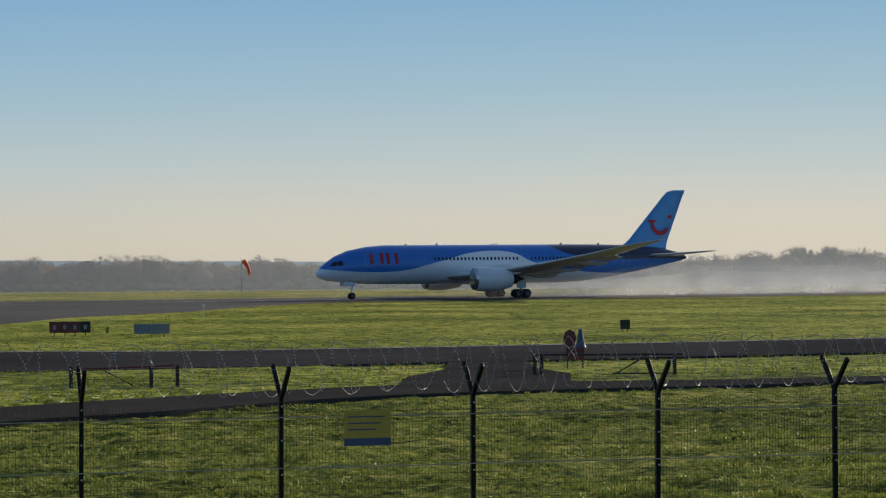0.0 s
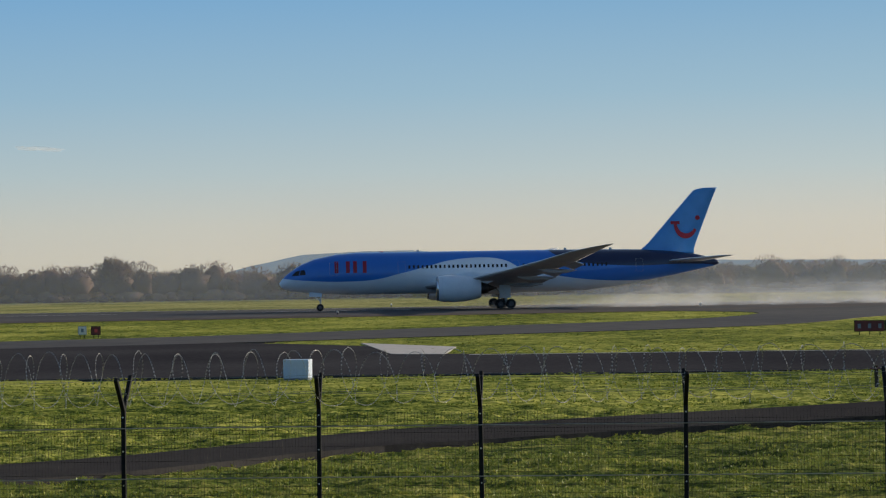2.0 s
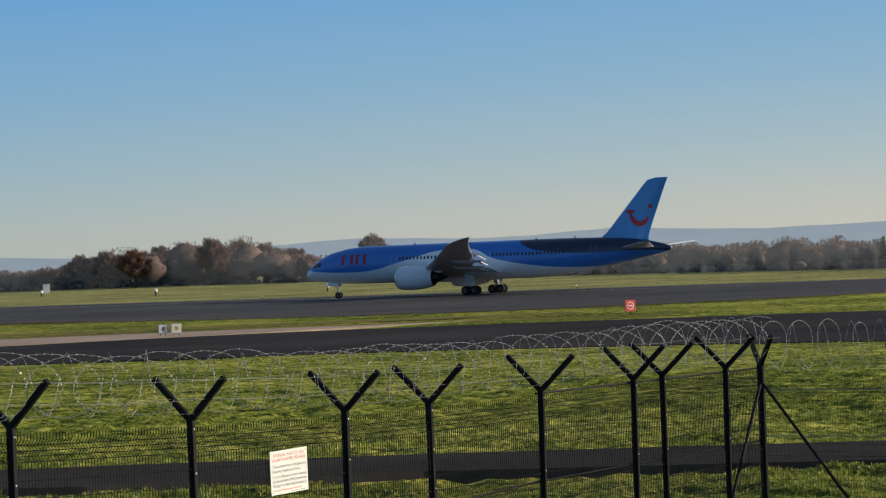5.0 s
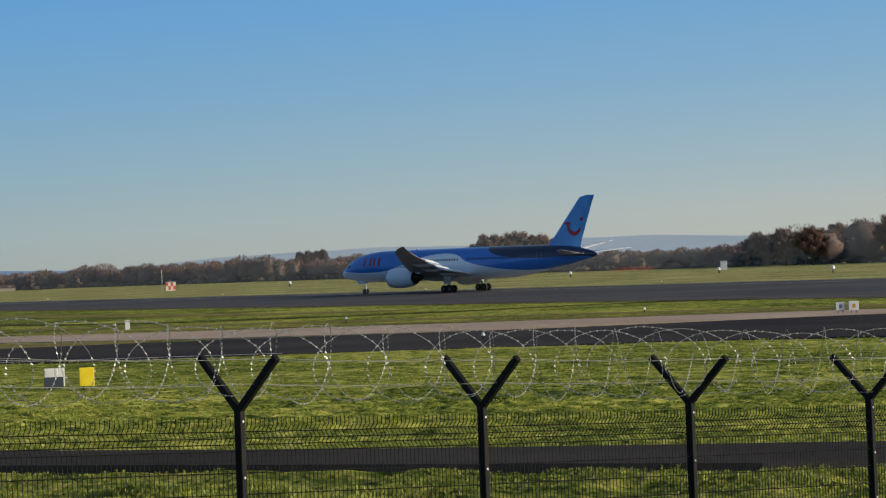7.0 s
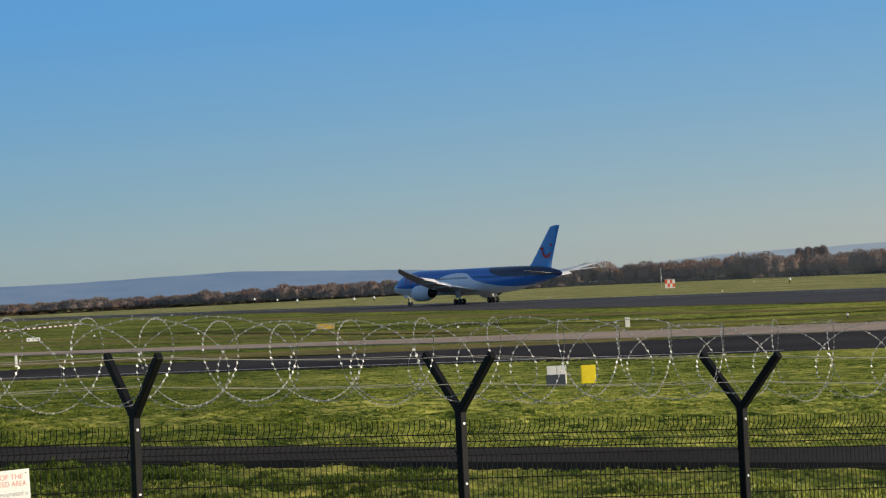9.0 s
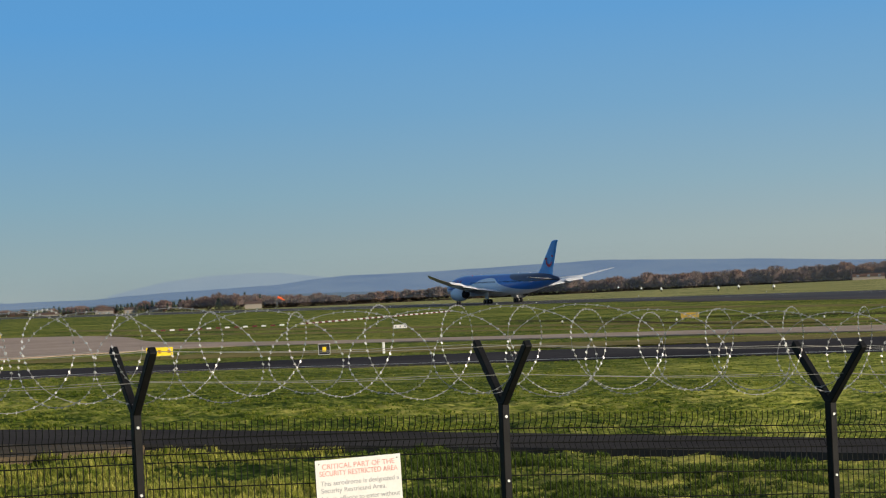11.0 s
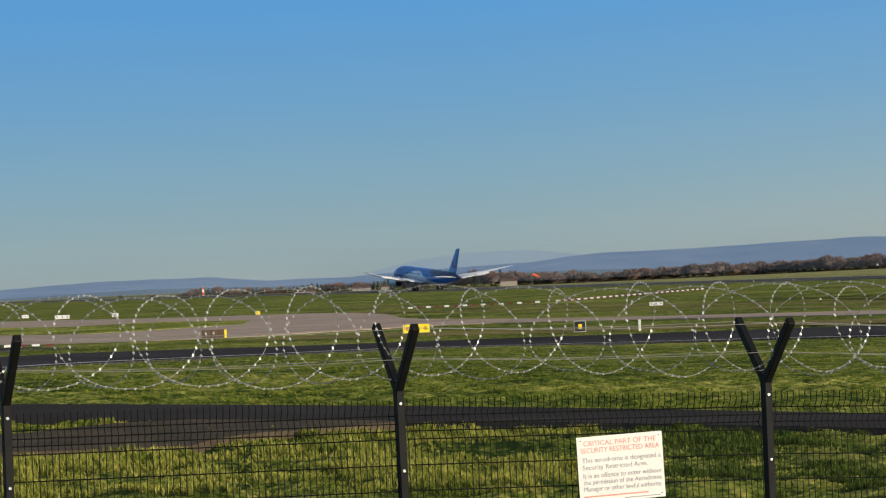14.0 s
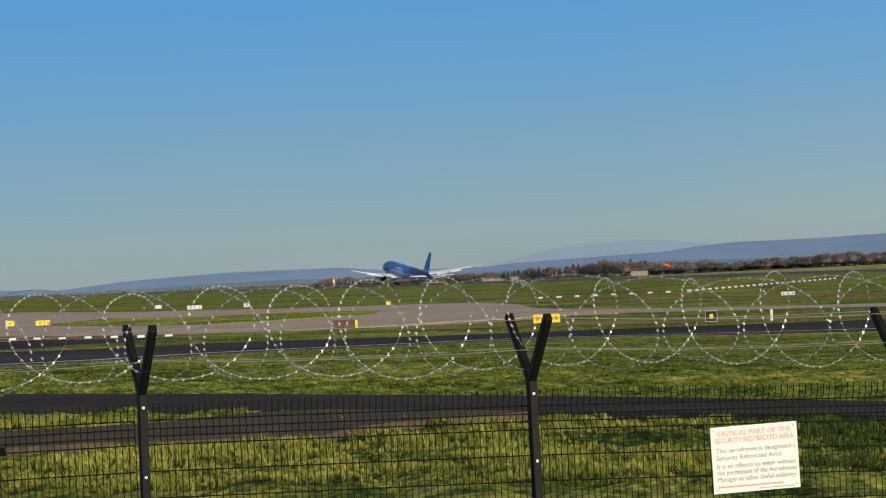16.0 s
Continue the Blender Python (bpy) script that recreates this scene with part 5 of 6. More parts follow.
def make_haze():
    """Thin ground haze in front of the far woods, denser towards the sun."""
    m = bpy.data.materials.new("ground_haze")
    m.use_nodes = True
    nt = m.node_tree
    N, L = nt.nodes.new, nt.links.new
    nt.nodes.remove(nt.nodes["Principled BSDF"])
    tc, sep, fade, dense, mul = N("ShaderNodeTexCoord"), N("ShaderNodeSeparateXYZ"), N("ShaderNodeMapRange"), N("ShaderNodeMapRange"), N("ShaderNodeMath")
    L(tc.outputs["Object"], sep.inputs[0])
    fade.inputs["From Min"].default_value, fade.inputs["From Max"].default_value = 24.0, 4.0
    L(sep.outputs["Z"], fade.inputs["Value"])
    dense.inputs["From Min"].default_value, dense.inputs["From Max"].default_value = -150, 220
    dense.inputs["To Min"].default_value, dense.inputs["To Max"].default_value = 0.055, 0.2
    L(sep.outputs["X"], dense.inputs["Value"])
    mul.operation = "MULTIPLY"
    L(fade.outputs[0], mul.inputs[0])
    L(dense.outputs[0], mul.inputs[1])
    tr, df, tl, half, mix = N("ShaderNodeBsdfTransparent"), N("ShaderNodeBsdfDiffuse"), N("ShaderNodeBsdfTranslucent"), N("ShaderNodeMixShader"), N("ShaderNodeMixShader")
    df.inputs[0].default_value = tl.inputs[0].default_value = (0.62, 0.68, 0.76, 1)
    half.inputs[0].default_value = 0.5
    L(df.outputs[0], half.inputs[1])
    L(tl.outputs[0], half.inputs[2])
    L(mul.outputs[0], mix.inputs[0])
    L(tr.outputs[0], mix.inputs[1])
    L(half.outputs[0], mix.inputs[2])
    L(mix.outputs[0], nt.nodes["Material Output"].inputs[0])
    for back in (22, 36):
        bm = bmesh.new()
        cols = []
        for i in range(141):
            az = -46 + i
            x, y = spot(az, between(TREE_FAR, az) - back)
            cols.append([bm.verts.new((x, y, z)) for z in (0.05, 8, 16, 25)])
        for a, b in zip(cols, cols[1:]):
            for k in range(3):
                bm.faces.new((a[k], b[k], b[k + 1], a[k + 1]))
        ob = tagged(new("ground_haze", mesh_of("ground_haze", bm, m, True)), "thin pale haze before the far woods", kind="structure")
        ob.visible_shadow = False


make_haze()
make_woods()
make_trees()
make_houses()
make_hills()
cloud(4.95, 2.82, 3900, 75, 7, 4)

# ---- airliner ----
NOSE = 31.57      # the nose lies that far ahead of the main wheels
plane = tagged(new("airliner"), "blue and white twin-engined airliner with red fin emblem", "airliner")


def livery():
    """Fuselage paint: pale belly wave, blue upper side, navy behind."""
    m = material("fuselage_paint", (0.03, 0.16, 0.52), 0.28, coat=0.3)
    nt = m.node_tree
    N, L = nt.nodes.new, nt.links.new
    b = nt.nodes["Principled BSDF"]
    tc, sep = N("ShaderNodeTexCoord"), N("ShaderNodeSeparateXYZ")
    L(tc.outputs["Object"], sep.inputs[0])
    along = N("ShaderNodeMapRange")
    along.inputs["From Min"].default_value, along.inputs["From Max"].default_value = -NOSE, 62.8 - NOSE
    L(sep.outputs["X"], along.inputs["Value"])

    def wave(rows):
        c = N("ShaderNodeFloatCurve")
        cur = c.mapping.curves[0]
        cur.points[0].location, cur.points[1].location = rows[0], rows[-1]
        for p in rows[1:-1]:
            cur.points.new(*p)
        c.mapping.update()
        L(along.outputs[0], c.inputs["Value"])
        lower, edge = N("ShaderNodeMath"), N("ShaderNodeMapRange")
        lower.operation = "MULTIPLY_ADD"
        lower.inputs[1].default_value = -10
        L(c.outputs[0], lower.inputs[0])
        L(sep.outputs["Z"], lower.inputs[2])
        edge.inputs["From Min"].default_value, edge.inputs["From Max"].default_value = -0.03, 0.03
        L(lower.outputs[0], edge.inputs["Value"])
        return edge

    belly = wave([(0, .47), (.06, .43), (.14, .41), (.204, .425), (.269, .51), (.333, .61), (.396, .70), (.462, .722), (.494, .70), (.549, .55), (.634, .44), (.717, .38), (.818, .37), (.89, .43), (1, .52)])
    navy = wave([(0, 1), (.59, 1), (.605, .83), (.63, .72), (.66, .655), (.717, .605), (.80, .575), (.935, .59), (1, .56)])
    dirt = N("ShaderNodeTexNoise")
    dirt.inputs["Scale"].default_value, dirt.inputs["Detail"].default_value = 0.5, 5
    L(tc.outputs["Object"], dirt.inputs["Vector"])

    def shade(a, bb):
        x = N("ShaderNodeMix")
        x.data_type = "RGBA"
        x.inputs["A"].default_value, x.inputs["B"].default_value = (*a, 1), (*bb, 1)
        L(dirt.outputs[0], x.inputs["Factor"])
        return x

    white, blue, dark = shade((0.80, 0.86, 0.93), (0.68, 0.76, 0.86)), shade((0.028, 0.20, 0.66), (0.024, 0.165, 0.56)), shade((0.010, 0.018, 0.06), (0.016, 0.028, 0.085))
    one, two = N("ShaderNodeMix"), N("ShaderNodeMix")
    for x in (one, two):
        x.data_type = "RGBA"
    L(belly.outputs[0], one.inputs["Factor"])
    L(white.outputs["Result"], one.inputs["A"])
    L(blue.outputs["Result"], one.inputs["B"])
    L(navy.outputs[0], two.inputs["Factor"])
    L(one.outputs["Result"], two.inputs["A"])
    L(dark.outputs["Result"], two.inputs["B"])
    L(two.outputs["Result"], b.inputs["Base Color"])
    return m


SKIN = livery()
FIN_PAINT = material("fin_paint", (0.06, 0.30, 0.74), 0.3, second=(0.05, 0.26, 0.66), scale=0.6, coat=0.2)
WING_PAINT = material("wing_grey", (0.80, 0.80, 0.80), 0.3, second=(0.70, 0.70, 0.70), scale=0.6)
# darker copy of the wing grey: shade painted onto the lower side
UNDER_SHADE = material("wing_shaded_grey", (0.42, 0.42, 0.45), 0.45, second=(0.35, 0.35, 0.38), scale=0.6)
NACELLE = material("nacelle_paint", (0.72, 0.79, 0.88), 0.3, second=(0.62, 0.7, 0.8), scale=0.8)
LIP = material("polished_lip", (0.7, 0.7, 0.72), 0.25, metal=1.0)
HOT = material("dark_engine_metal", (0.05, 0.045, 0.045), 0.45, metal=0.8, scale=3)
TYRE = material("tyre_rubber", (0.012, 0.012, 0.013), 0.8, scale=5)
RIM = material("wheel_rim", (0.10, 0.10, 0.11), 0.5, metal=0.4)
GEAR = material("gear_paint", (0.5, 0.52, 0.54), 0.4, scale=4)
GLASS_DARK = material("dark_cabin_glass", (0.01, 0.012, 0.016), 0.08)
LOGO = material("red_emblem", (0.4, 0.014, 0.04), 0.4)

STATIONS = [(0, 3.85, .04, .04), (.25, 3.88, .45, .5), (.7, 3.98, .85, .92), (1.5, 4.2, 1.3, 1.38), (3, 4.6, 1.9, 1.88), (5, 4.9, 2.42, 2.36), (8, 5.1, 2.82, 2.74), (11, 5.19, 2.97, 2.885), (25, 5.2, 2.97, 2.885), (40, 5.2, 2.97, 2.885),
            (44, 5.28, 2.88, 2.82), (48, 5.5, 2.62, 2.55), (52, 5.78, 2.25, 2.1), (56, 6.02, 1.72, 1.5), (59.5, 6.15, 1.12, .88), (61.8, 6.1, .6, .42), (62.6, 6.05, .3, .22), (62.8, 6.03, .12, .1)]


def station(x):
    """Centre height, half height and half width of the fuselage."""
    cols = list(zip(*STATIONS))
    return [float(np.interp(x, cols[0], cols[k])) for k in (1, 2, 3)]


def side_y(x, z):
    zc, hh, hw = station(x)
    return hw * math.sqrt(max(0.0, 1 - ((z - zc) / hh) ** 2))


def lifting(sections):
    """A wing from sections (leading edge x, trailing edge x, span y, z, thickness, upright?)."""
    prof = [(0, 0), (.03, .55), (.15, .95), (.35, 1), (.65, .65), (1, .03), (1, -.03), (.65, -.4), (.35, -.62), (.15, -.6), (.03, -.35)]
    bm = bmesh.new()
    rings = []
    for le, te, y, z, th, up in sections:
        ring = []
        for u, v in prof:
            x, t = le + (te - le) * u - NOSE, v * th
            ring.append(bm.verts.new((x, y + t, z) if up else (x, y, z + t)))
        rings.append(ring)
    n = len(prof)
    for a, b in zip(rings, rings[1:]):
        for k in range(n):
            bm.faces.new((a[k], a[(k + 1) % n], b[(k + 1) % n], b[k]))
    bm.faces.new(rings[0]), bm.faces.new(rings[-1][::-1])
    bmesh.ops.recalc_face_normals(bm, faces=bm.faces)
    return bm


def shade_below(ob):
    """The lower faces of a wing take the darker grey, which paints their shade in."""
    ob.data.materials.append(UNDER_SHADE)
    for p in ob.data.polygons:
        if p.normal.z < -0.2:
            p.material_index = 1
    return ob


def wheel_meshes(r, w):
    bm = bmesh.new()
    tube(bm, [(0, -w / 2, 0), (0, -w * 0.42, 0), (0, -w * 0.25, 0), (0, w * 0.25, 0), (0, w * 0.42, 0), (0, w / 2, 0)], [r * .72, r * .93, r, r, r * .93, r * .72], 24)
    tyre = mesh_of("tyre", bm, TYRE, True)
    bm = bmesh.new()
    tube(bm, [(0, -w * 0.52, 0), (0, -w * 0.5, 0), (0, w * 0.5, 0), (0, w * 0.52, 0)], [r * .3, r * .52, r * .52, r * .3], 16)
    return tyre, mesh_of("rim", bm, RIM)


def build_plane():
    bm = bmesh.new()
    n = 40
    xs = [0, .1, .25, .45, .7, 1.1, 1.5, 2, 2.5, 3, 4, 5, 6.5, 8, 9.5, 11] + list(range(13, 41, 3)) + [42, 44, 46, 48, 50, 52, 54, 56, 58, 59.5, 61, 61.8, 62.6, 62.8]
    rings = []
    for x in xs:
        zc, hh, hw = station(x)
        rings.append([bm.verts.new((x - NOSE, hw * math.cos(2 * math.pi * i / n), zc + hh * math.sin(2 * math.pi * i / n))) for i in range(n)])
    for a, b in zip(rings, rings[1:]):
        for i in range(n):
            bm.faces.new((a[i], b[i], b[(i + 1) % n], a[(i + 1) % n]))
    bm.faces.new(rings[0]), bm.faces.new(rings[-1][::-1])
    bmesh.ops.recalc_face_normals(bm, faces=bm.faces)
    body = part("fuselage", bm, SKIN, plane, "blue upper side, pale belly wave and navy rear", True)

    # belly fairing between the wings
    bm = bmesh.new()
    bmesh.ops.create_uvsphere(bm, u_segments=24, v_segments=12, radius=1)
    bm.transform(Matrix.Translation((28.5 - NOSE, 0, 3.1)) @ Matrix.Diagonal((9.5, 2.75, 1.15, 1)))
    part("belly_fairing", bm, NACELLE, plane, "", True)

    # cabin windows
    wm = mesh_of("cabin_window", boxed(-0.14, 0.14, -0.015, 0.015, -0.235, 0.235, bevel=0.012), GLASS_DARK)
    z = 6.03
    for s in (-1, 1):
        for x in [18.3 + 0.62 * i for i in range(46)]:
            if min(abs(x - d) for d in (16.9, 17.4, 33.0, 33.6)) < 0.45 or x > 46.5:
                continue
            if s == 1 and int(x * 10) % 2:
                continue
            y = side_y(x, z)
            shared("cabin_window", wm, body, pose(x - NOSE, s * (y + 0.004), z, s * 16))
    # doors: thin raised rims
    for x in (7.6, 17.2, 33.3, 51.0):
        for s in (-1, 1):
            zc, hh, hw = station(x)
            rim = []
            for u, v in ((-.5, 4.95), (.5, 4.95), (.5, 6.75), (-.5, 6.75), (-.5, 4.95)):
                rim.append((x + u - NOSE, s * (side_y(x + u, v) + 0.006), v))
            bm = bmesh.new()
            fine_rim = []
            for a, b in zip(rim, rim[1:]):
                for k in range(6):
                    t = k / 6
                    xx, zz = a[0] + (b[0] - a[0]) * t, a[2] + (b[2] - a[2]) * t
                    fine_rim.append((xx, s * (side_y(xx + NOSE, zz) + 0.004), zz))
            tube(bm, fine_rim + [fine_rim[0]], 0.012, 4)
            part("door_rim", bm, GEAR, body)
    # cockpit panes
    for s in (-1, 1):
        for (xa, za), (xb, zb), (xc, zc_), (xd, zd) in (((1.75, 5.0), (2.75, 5.05), (2.95, 5.75), (2.35, 5.6)), ((2.85, 5.05), (3.75, 5.15), (3.6, 5.8), (3.05, 5.78))):
            bm = bmesh.new()
            steps = 5
            grid = []
            for i in range(steps + 1):
                t = i / steps
                lo = (xa + (xb - xa) * t, za + (zb - za) * t)
                hi = (xd + (xc - xd) * t, zd + (zc_ - zd) * t)
                grid.append([bm.verts.new((x - NOSE, s * (side_y(x, zz) + 0.02), zz)) for x, zz in [(lo[0] + (hi[0] - lo[0]) * k / 4, lo[1] + (hi[1] - lo[1]) * k / 4) for k in range(5)]])
            for a, b in zip(grid, grid[1:]):
                for k in range(4):
                    bm.faces.new((a[k], b[k], b[k + 1], a[k + 1]))
            part("cockpit_window", bm, GLASS_DARK, body)
    # three plain red marks behind the cockpit
    for s in (-1, 1):
        for x in (8.05, 9.65, 10.65, 12.0):
            for (u0, u1, v0, v1) in ((-0.27, 0.27, 5.3, 6.95),):
                bm = bmesh.new()
                g = [[bm.verts.new((x + u - NOSE, s * (side_y(x + u, v) + 0.012), v)) for v in np.linspace(v0, v1, 7)] for u in (u0, u1)]
                for i in range(6):
                    bm.faces.new((g[0][i], g[1][i], g[1][i + 1], g[0][i + 1]))
                part("red_mark", bm, LOGO, body, "plain red block")

    # fin with its curved root
    fin = part("fin", lifting([(48.8, 59.2, 0, 7.2, .30, 1), (51.4, 59.2, 0, 7.9, .34, 1), (52.6, 59.5, 0, 8.9, .33, 1), (58.5, 62.1, 0, 15.55, .16, 1), (59.3, 62.5, 0, 16.4, .1, 1), (60.6, 62.65, 0, 16.72, .05, 1)]), FIN_PAINT, plane, "light blue fin", True)
    for s in (-1, 1):
        bm = bmesh.new()
        arc = []
        for i in range(15):
            a = radians(178 + 156 * i / 14)
            arc.append((58.05 + 1.5 * math.cos(a), 11.6 + 1.75 * math.sin(a), 0.2 + 0.14 * math.sin(math.pi * i / 14)))
        g = [[bm.verts.new((58.05 + (x - 58.05) * (1 + q * w / 1.6) - NOSE, s * 0.36, 11.6 + (zz - 11.6) * (1 + q * w / 1.6))) for q in (-1, 1)] for x, zz, w in arc]
        for a, b in zip(g, g[1:]):
            bm.faces.new((a[0], a[1], b[1], b[0]))
        part("smile_arc", bm, LOGO, fin, "red curved emblem")
        part("emblem_bar", boxed(55.85 - NOSE, 57.15 - NOSE, s * 0.36 - 0.002, s * 0.36 + 0.002, 11.56, 11.98), LOGO, fin, "red curved emblem")
        part("emblem_dot", tube(bmesh.new(), [(59.75 - NOSE, s * 0.28, 12.45), (59.75 - NOSE, s * 0.33, 12.45)], 0.33, 16), LOGO, fin, "red dot")

    for s in (-1, 1):
        shade_below(part("tailplane", lifting([(54.6, 60.3, s * 0.6, 6.25, .28, 0), (61.2, 63.0, s * 9.5, 6.95, .09, 0), (62.3, 63.15, s * 9.9, 7.0, .03, 0)]), WING_PAINT, plane, "", True))
        secs = []
        for y, le, te, th in ((2.2, 20.4, 35.6, .95), (5.5, 22.9, 34.6, .75), (9.7, 26.0, 34.2, .52), (16, 30.4, 37.2, .36), (22, 34.7, 39.8, .25), (26.5, 38.0, 41.6, .15), (28.4, 40.3, 42.5, .09), (29.6, 42.2, 43.2, .05), (30.05, 43.1, 43.5, .02)):
            zz = 3.3 + .11 * (y - 2.9) + .0032 * max(0, y - 2.9) ** 2
            secs.append((le, te, s * y, zz, th, 0))
        wing = shade_below(part("wing", lifting(secs), WING_PAINT, plane, "long pale grey wing, bent upwards", True))
        for y, le, te in ((6.5, 33.8, 36.2), (14, 36.0, 37.8), (19, 38.2, 39.7)):
            zz = 3.3 + .11 * (y - 2.9) + .0032 * (y - 2.9) ** 2
            w = {6.5: 5.5, 14: 5.0, 19: 4.6}[y]
            bm = bmesh.new()
            v = [bm.verts.new((xx - NOSE, s * (y + dy), z_)) for xx, dy, z_ in ((le, -w / 2, zz), (le + (0.3 if y < 10 else 1.0) * 1.0, w / 2, zz + w * 0.13), (te + 0.9, w / 2, zz + w * 0.13 - 0.55), (te, -w / 2, zz - 0.6))]
            f = bm.faces.new(v)
            r = bmesh.ops.extrude_face_region(bm, geom=[f])
            for q in r["geom"]:
                if isinstance(q, bmesh.types.BMVert):
                    q.co.z += 0.12
            bmesh.ops.recalc_face_normals(bm, faces=bm.faces)
            shade_below(part("flap", bm, WING_PAINT, wing))
        for y, xx in ((7.5, 34.2), (13.2, 35.4), (18.2, 37.6)):
            zz = 3.3 + .11 * (y - 2.9) + .0032 * (y - 2.9) ** 2
            bm = bmesh.new()
            tube(bm, [(xx - 3 - NOSE, s * y, zz - .3), (xx - 1.5 - NOSE, s * y, zz - .55), (xx + 0.8 - NOSE, s * y, zz - .6), (xx + 2.4 - NOSE, s * y, zz - .5)], [.08, .3, .28, .05], 8)
            part("flap_fairing", bm, UNDER_SHADE, wing)
        # engine
        eng = new("engine")
        eng.parent = plane
        eng.matrix_basis = pose(21.55 - NOSE, s * 9.75, 2.95)

        def ring_loft(rows, name, mat, label=""):
            b_ = bmesh.new()
            tube(b_, [(x, 0, 0) for x, r in rows], [r for x, r in rows], 32, caps=False)
            return b_

        bm = bmesh.new()
        nac = part("nacelle", ring_loft([(0.25, 1.68), (1.0, 1.82), (2.4, 1.88), (4.0, 1.78), (5.4, 1.5), (6.1, 1.3)], "n", NACELLE), NACELLE, plane, "pale blue engine nacelle", True, m=eng.matrix_basis.copy())
        part("intake_lip", ring_loft([(0.9, 1.38), (0.3, 1.40), (0.05, 1.46), (0.0, 1.55), (0.08, 1.63), (0.25, 1.685)], "l", LIP), LIP, nac, "polished metal lip", True)
        part("intake_duct", ring_loft([(0.9, 1.38), (1.6, 1.42)], "d", GEAR), GEAR, nac, "", True)
        part("fan", tube(bmesh.new(), [(0.75, 0, 0), (1.3, 0, 0), (1.5, 0, 0)], [0.05, 0.4, 1.43], 24), HOT, nac, "dark fan disc")
        part("core_exhaust", tube(bmesh.new(), [(5.0, 0, 0), (6.6, 0, 0), (7.2, 0, 0)], [1.05, .78, .66], 20), HOT, nac, "dark core exhaust", True)
        part("exhaust_plug", tube(bmesh.new(), [(6.8, 0, 0), (7.4, 0, 0), (8.4, 0, 0)], [.5, .42, .06], 16), HOT, nac, "", True)
        part("fan_exhaust", tube(bmesh.new(), [(5.95, 0, 0), (6.05, 0, 0)], [1.29, 1.27], 24), HOT, nac)
        bpy.data.objects.remove(eng)
        bm = bmesh.new()
        v = [(1.6, 1.78), (5.0, 2.3), (9.0, 1.45), (7.0, 0.6), (4.5, 1.4)]
        sides = [[bm.verts.new((x, dy, zz)) for x, zz in v] for dy in (-.18, .18)]
        bm.faces.new(sides[0]), bm.faces.new(sides[1][::-1])
        for k in range(5):
            bm.faces.new((sides[0][k], sides[1][k], sides[1][(k + 1) % 5], sides[0][(k + 1) % 5]))
        bmesh.ops.recalc_face_normals(bm, faces=bm.faces)
        part("pylon", bm, NACELLE, nac)
        # main gear
        tyre, rim = wheel_meshes(.68, .5)
        leg = part("main_gear_leg", tube(bmesh.new(), [(0.1, s * 4.9, .75), (-0.1, s * 4.6, 3.6)], [.2, .24], 12), GEAR, plane, "grey main landing gear leg")
        part("bogie_beam", boxed(-.95, .95, s * 4.9 - .12, s * 4.9 + .12, .58, .82, bevel=.03), GEAR, leg)
        part("side_brace", tube(bmesh.new(), [(0, s * 4.75, 1.7), (0.4, s * 2.9, 3.0)], .09, 8), GEAR, leg)
        part("drag_brace", tube(bmesh.new(), [(0, s * 4.8, 1.5), (-1.7, s * 4.5, 3.3)], .09, 8), GEAR, leg)
        part("gear_door", boxed(-.9, .7, s * 5.35 - .03, s * 5.35 + .03, 1.5, 3.3, bevel=.02), NACELLE, leg)
        for ax in (-.74, .74):
            for wy in (-.58, .58):
                w = shared("wheel", tyre, plane, pose(ax, s * 4.9 + wy, .68))
                shared("rim", rim, w, Matrix())
    tyre, rim = wheel_meshes(.5, .36)
    leg = part("nose_gear_leg", tube(bmesh.new(), [(5.74 - NOSE, 0, .5), (5.9 - NOSE, 0, 2.9)], [.11, .15], 10), GEAR, plane, "grey nose landing gear leg")
    part("drag_brace", tube(bmesh.new(), [(5.8 - NOSE, 0, 1.3), (4.3 - NOSE, 0, 2.8)], .07, 8), GEAR, leg)
    for s in (-1, 1):
        part("gear_door", boxed(4.2 - NOSE, 6.0 - NOSE, s * .75 - .025, s * .75 + .025, 2.0, 2.75, bevel=.02), NACELLE, leg)
        w = shared("wheel", tyre, plane, pose(5.74 - NOSE, s * .34, .5))
        shared("rim", rim, w, Matrix())
    for x in (19.5, 40.5, 47):
        part("aerial", boxed(x - NOSE, x + .35 - NOSE, -.02, .02, sum(station(x)[:2]) - .05, sum(station(x)[:2]) + .25), BOARD, plane, "small white blade aerial")
    part("beacon", boxed(14.4 - NOSE, 14.7 - NOSE, -.12, .12, 8.14, 8.34, bevel=.05), LOGO, plane, "small red beacon")


build_plane()

# ---- spray behind the wheels ----
spray = tagged(new("spray_cloud"), "pale drifting spray and mist low over the wet runway", "spray")


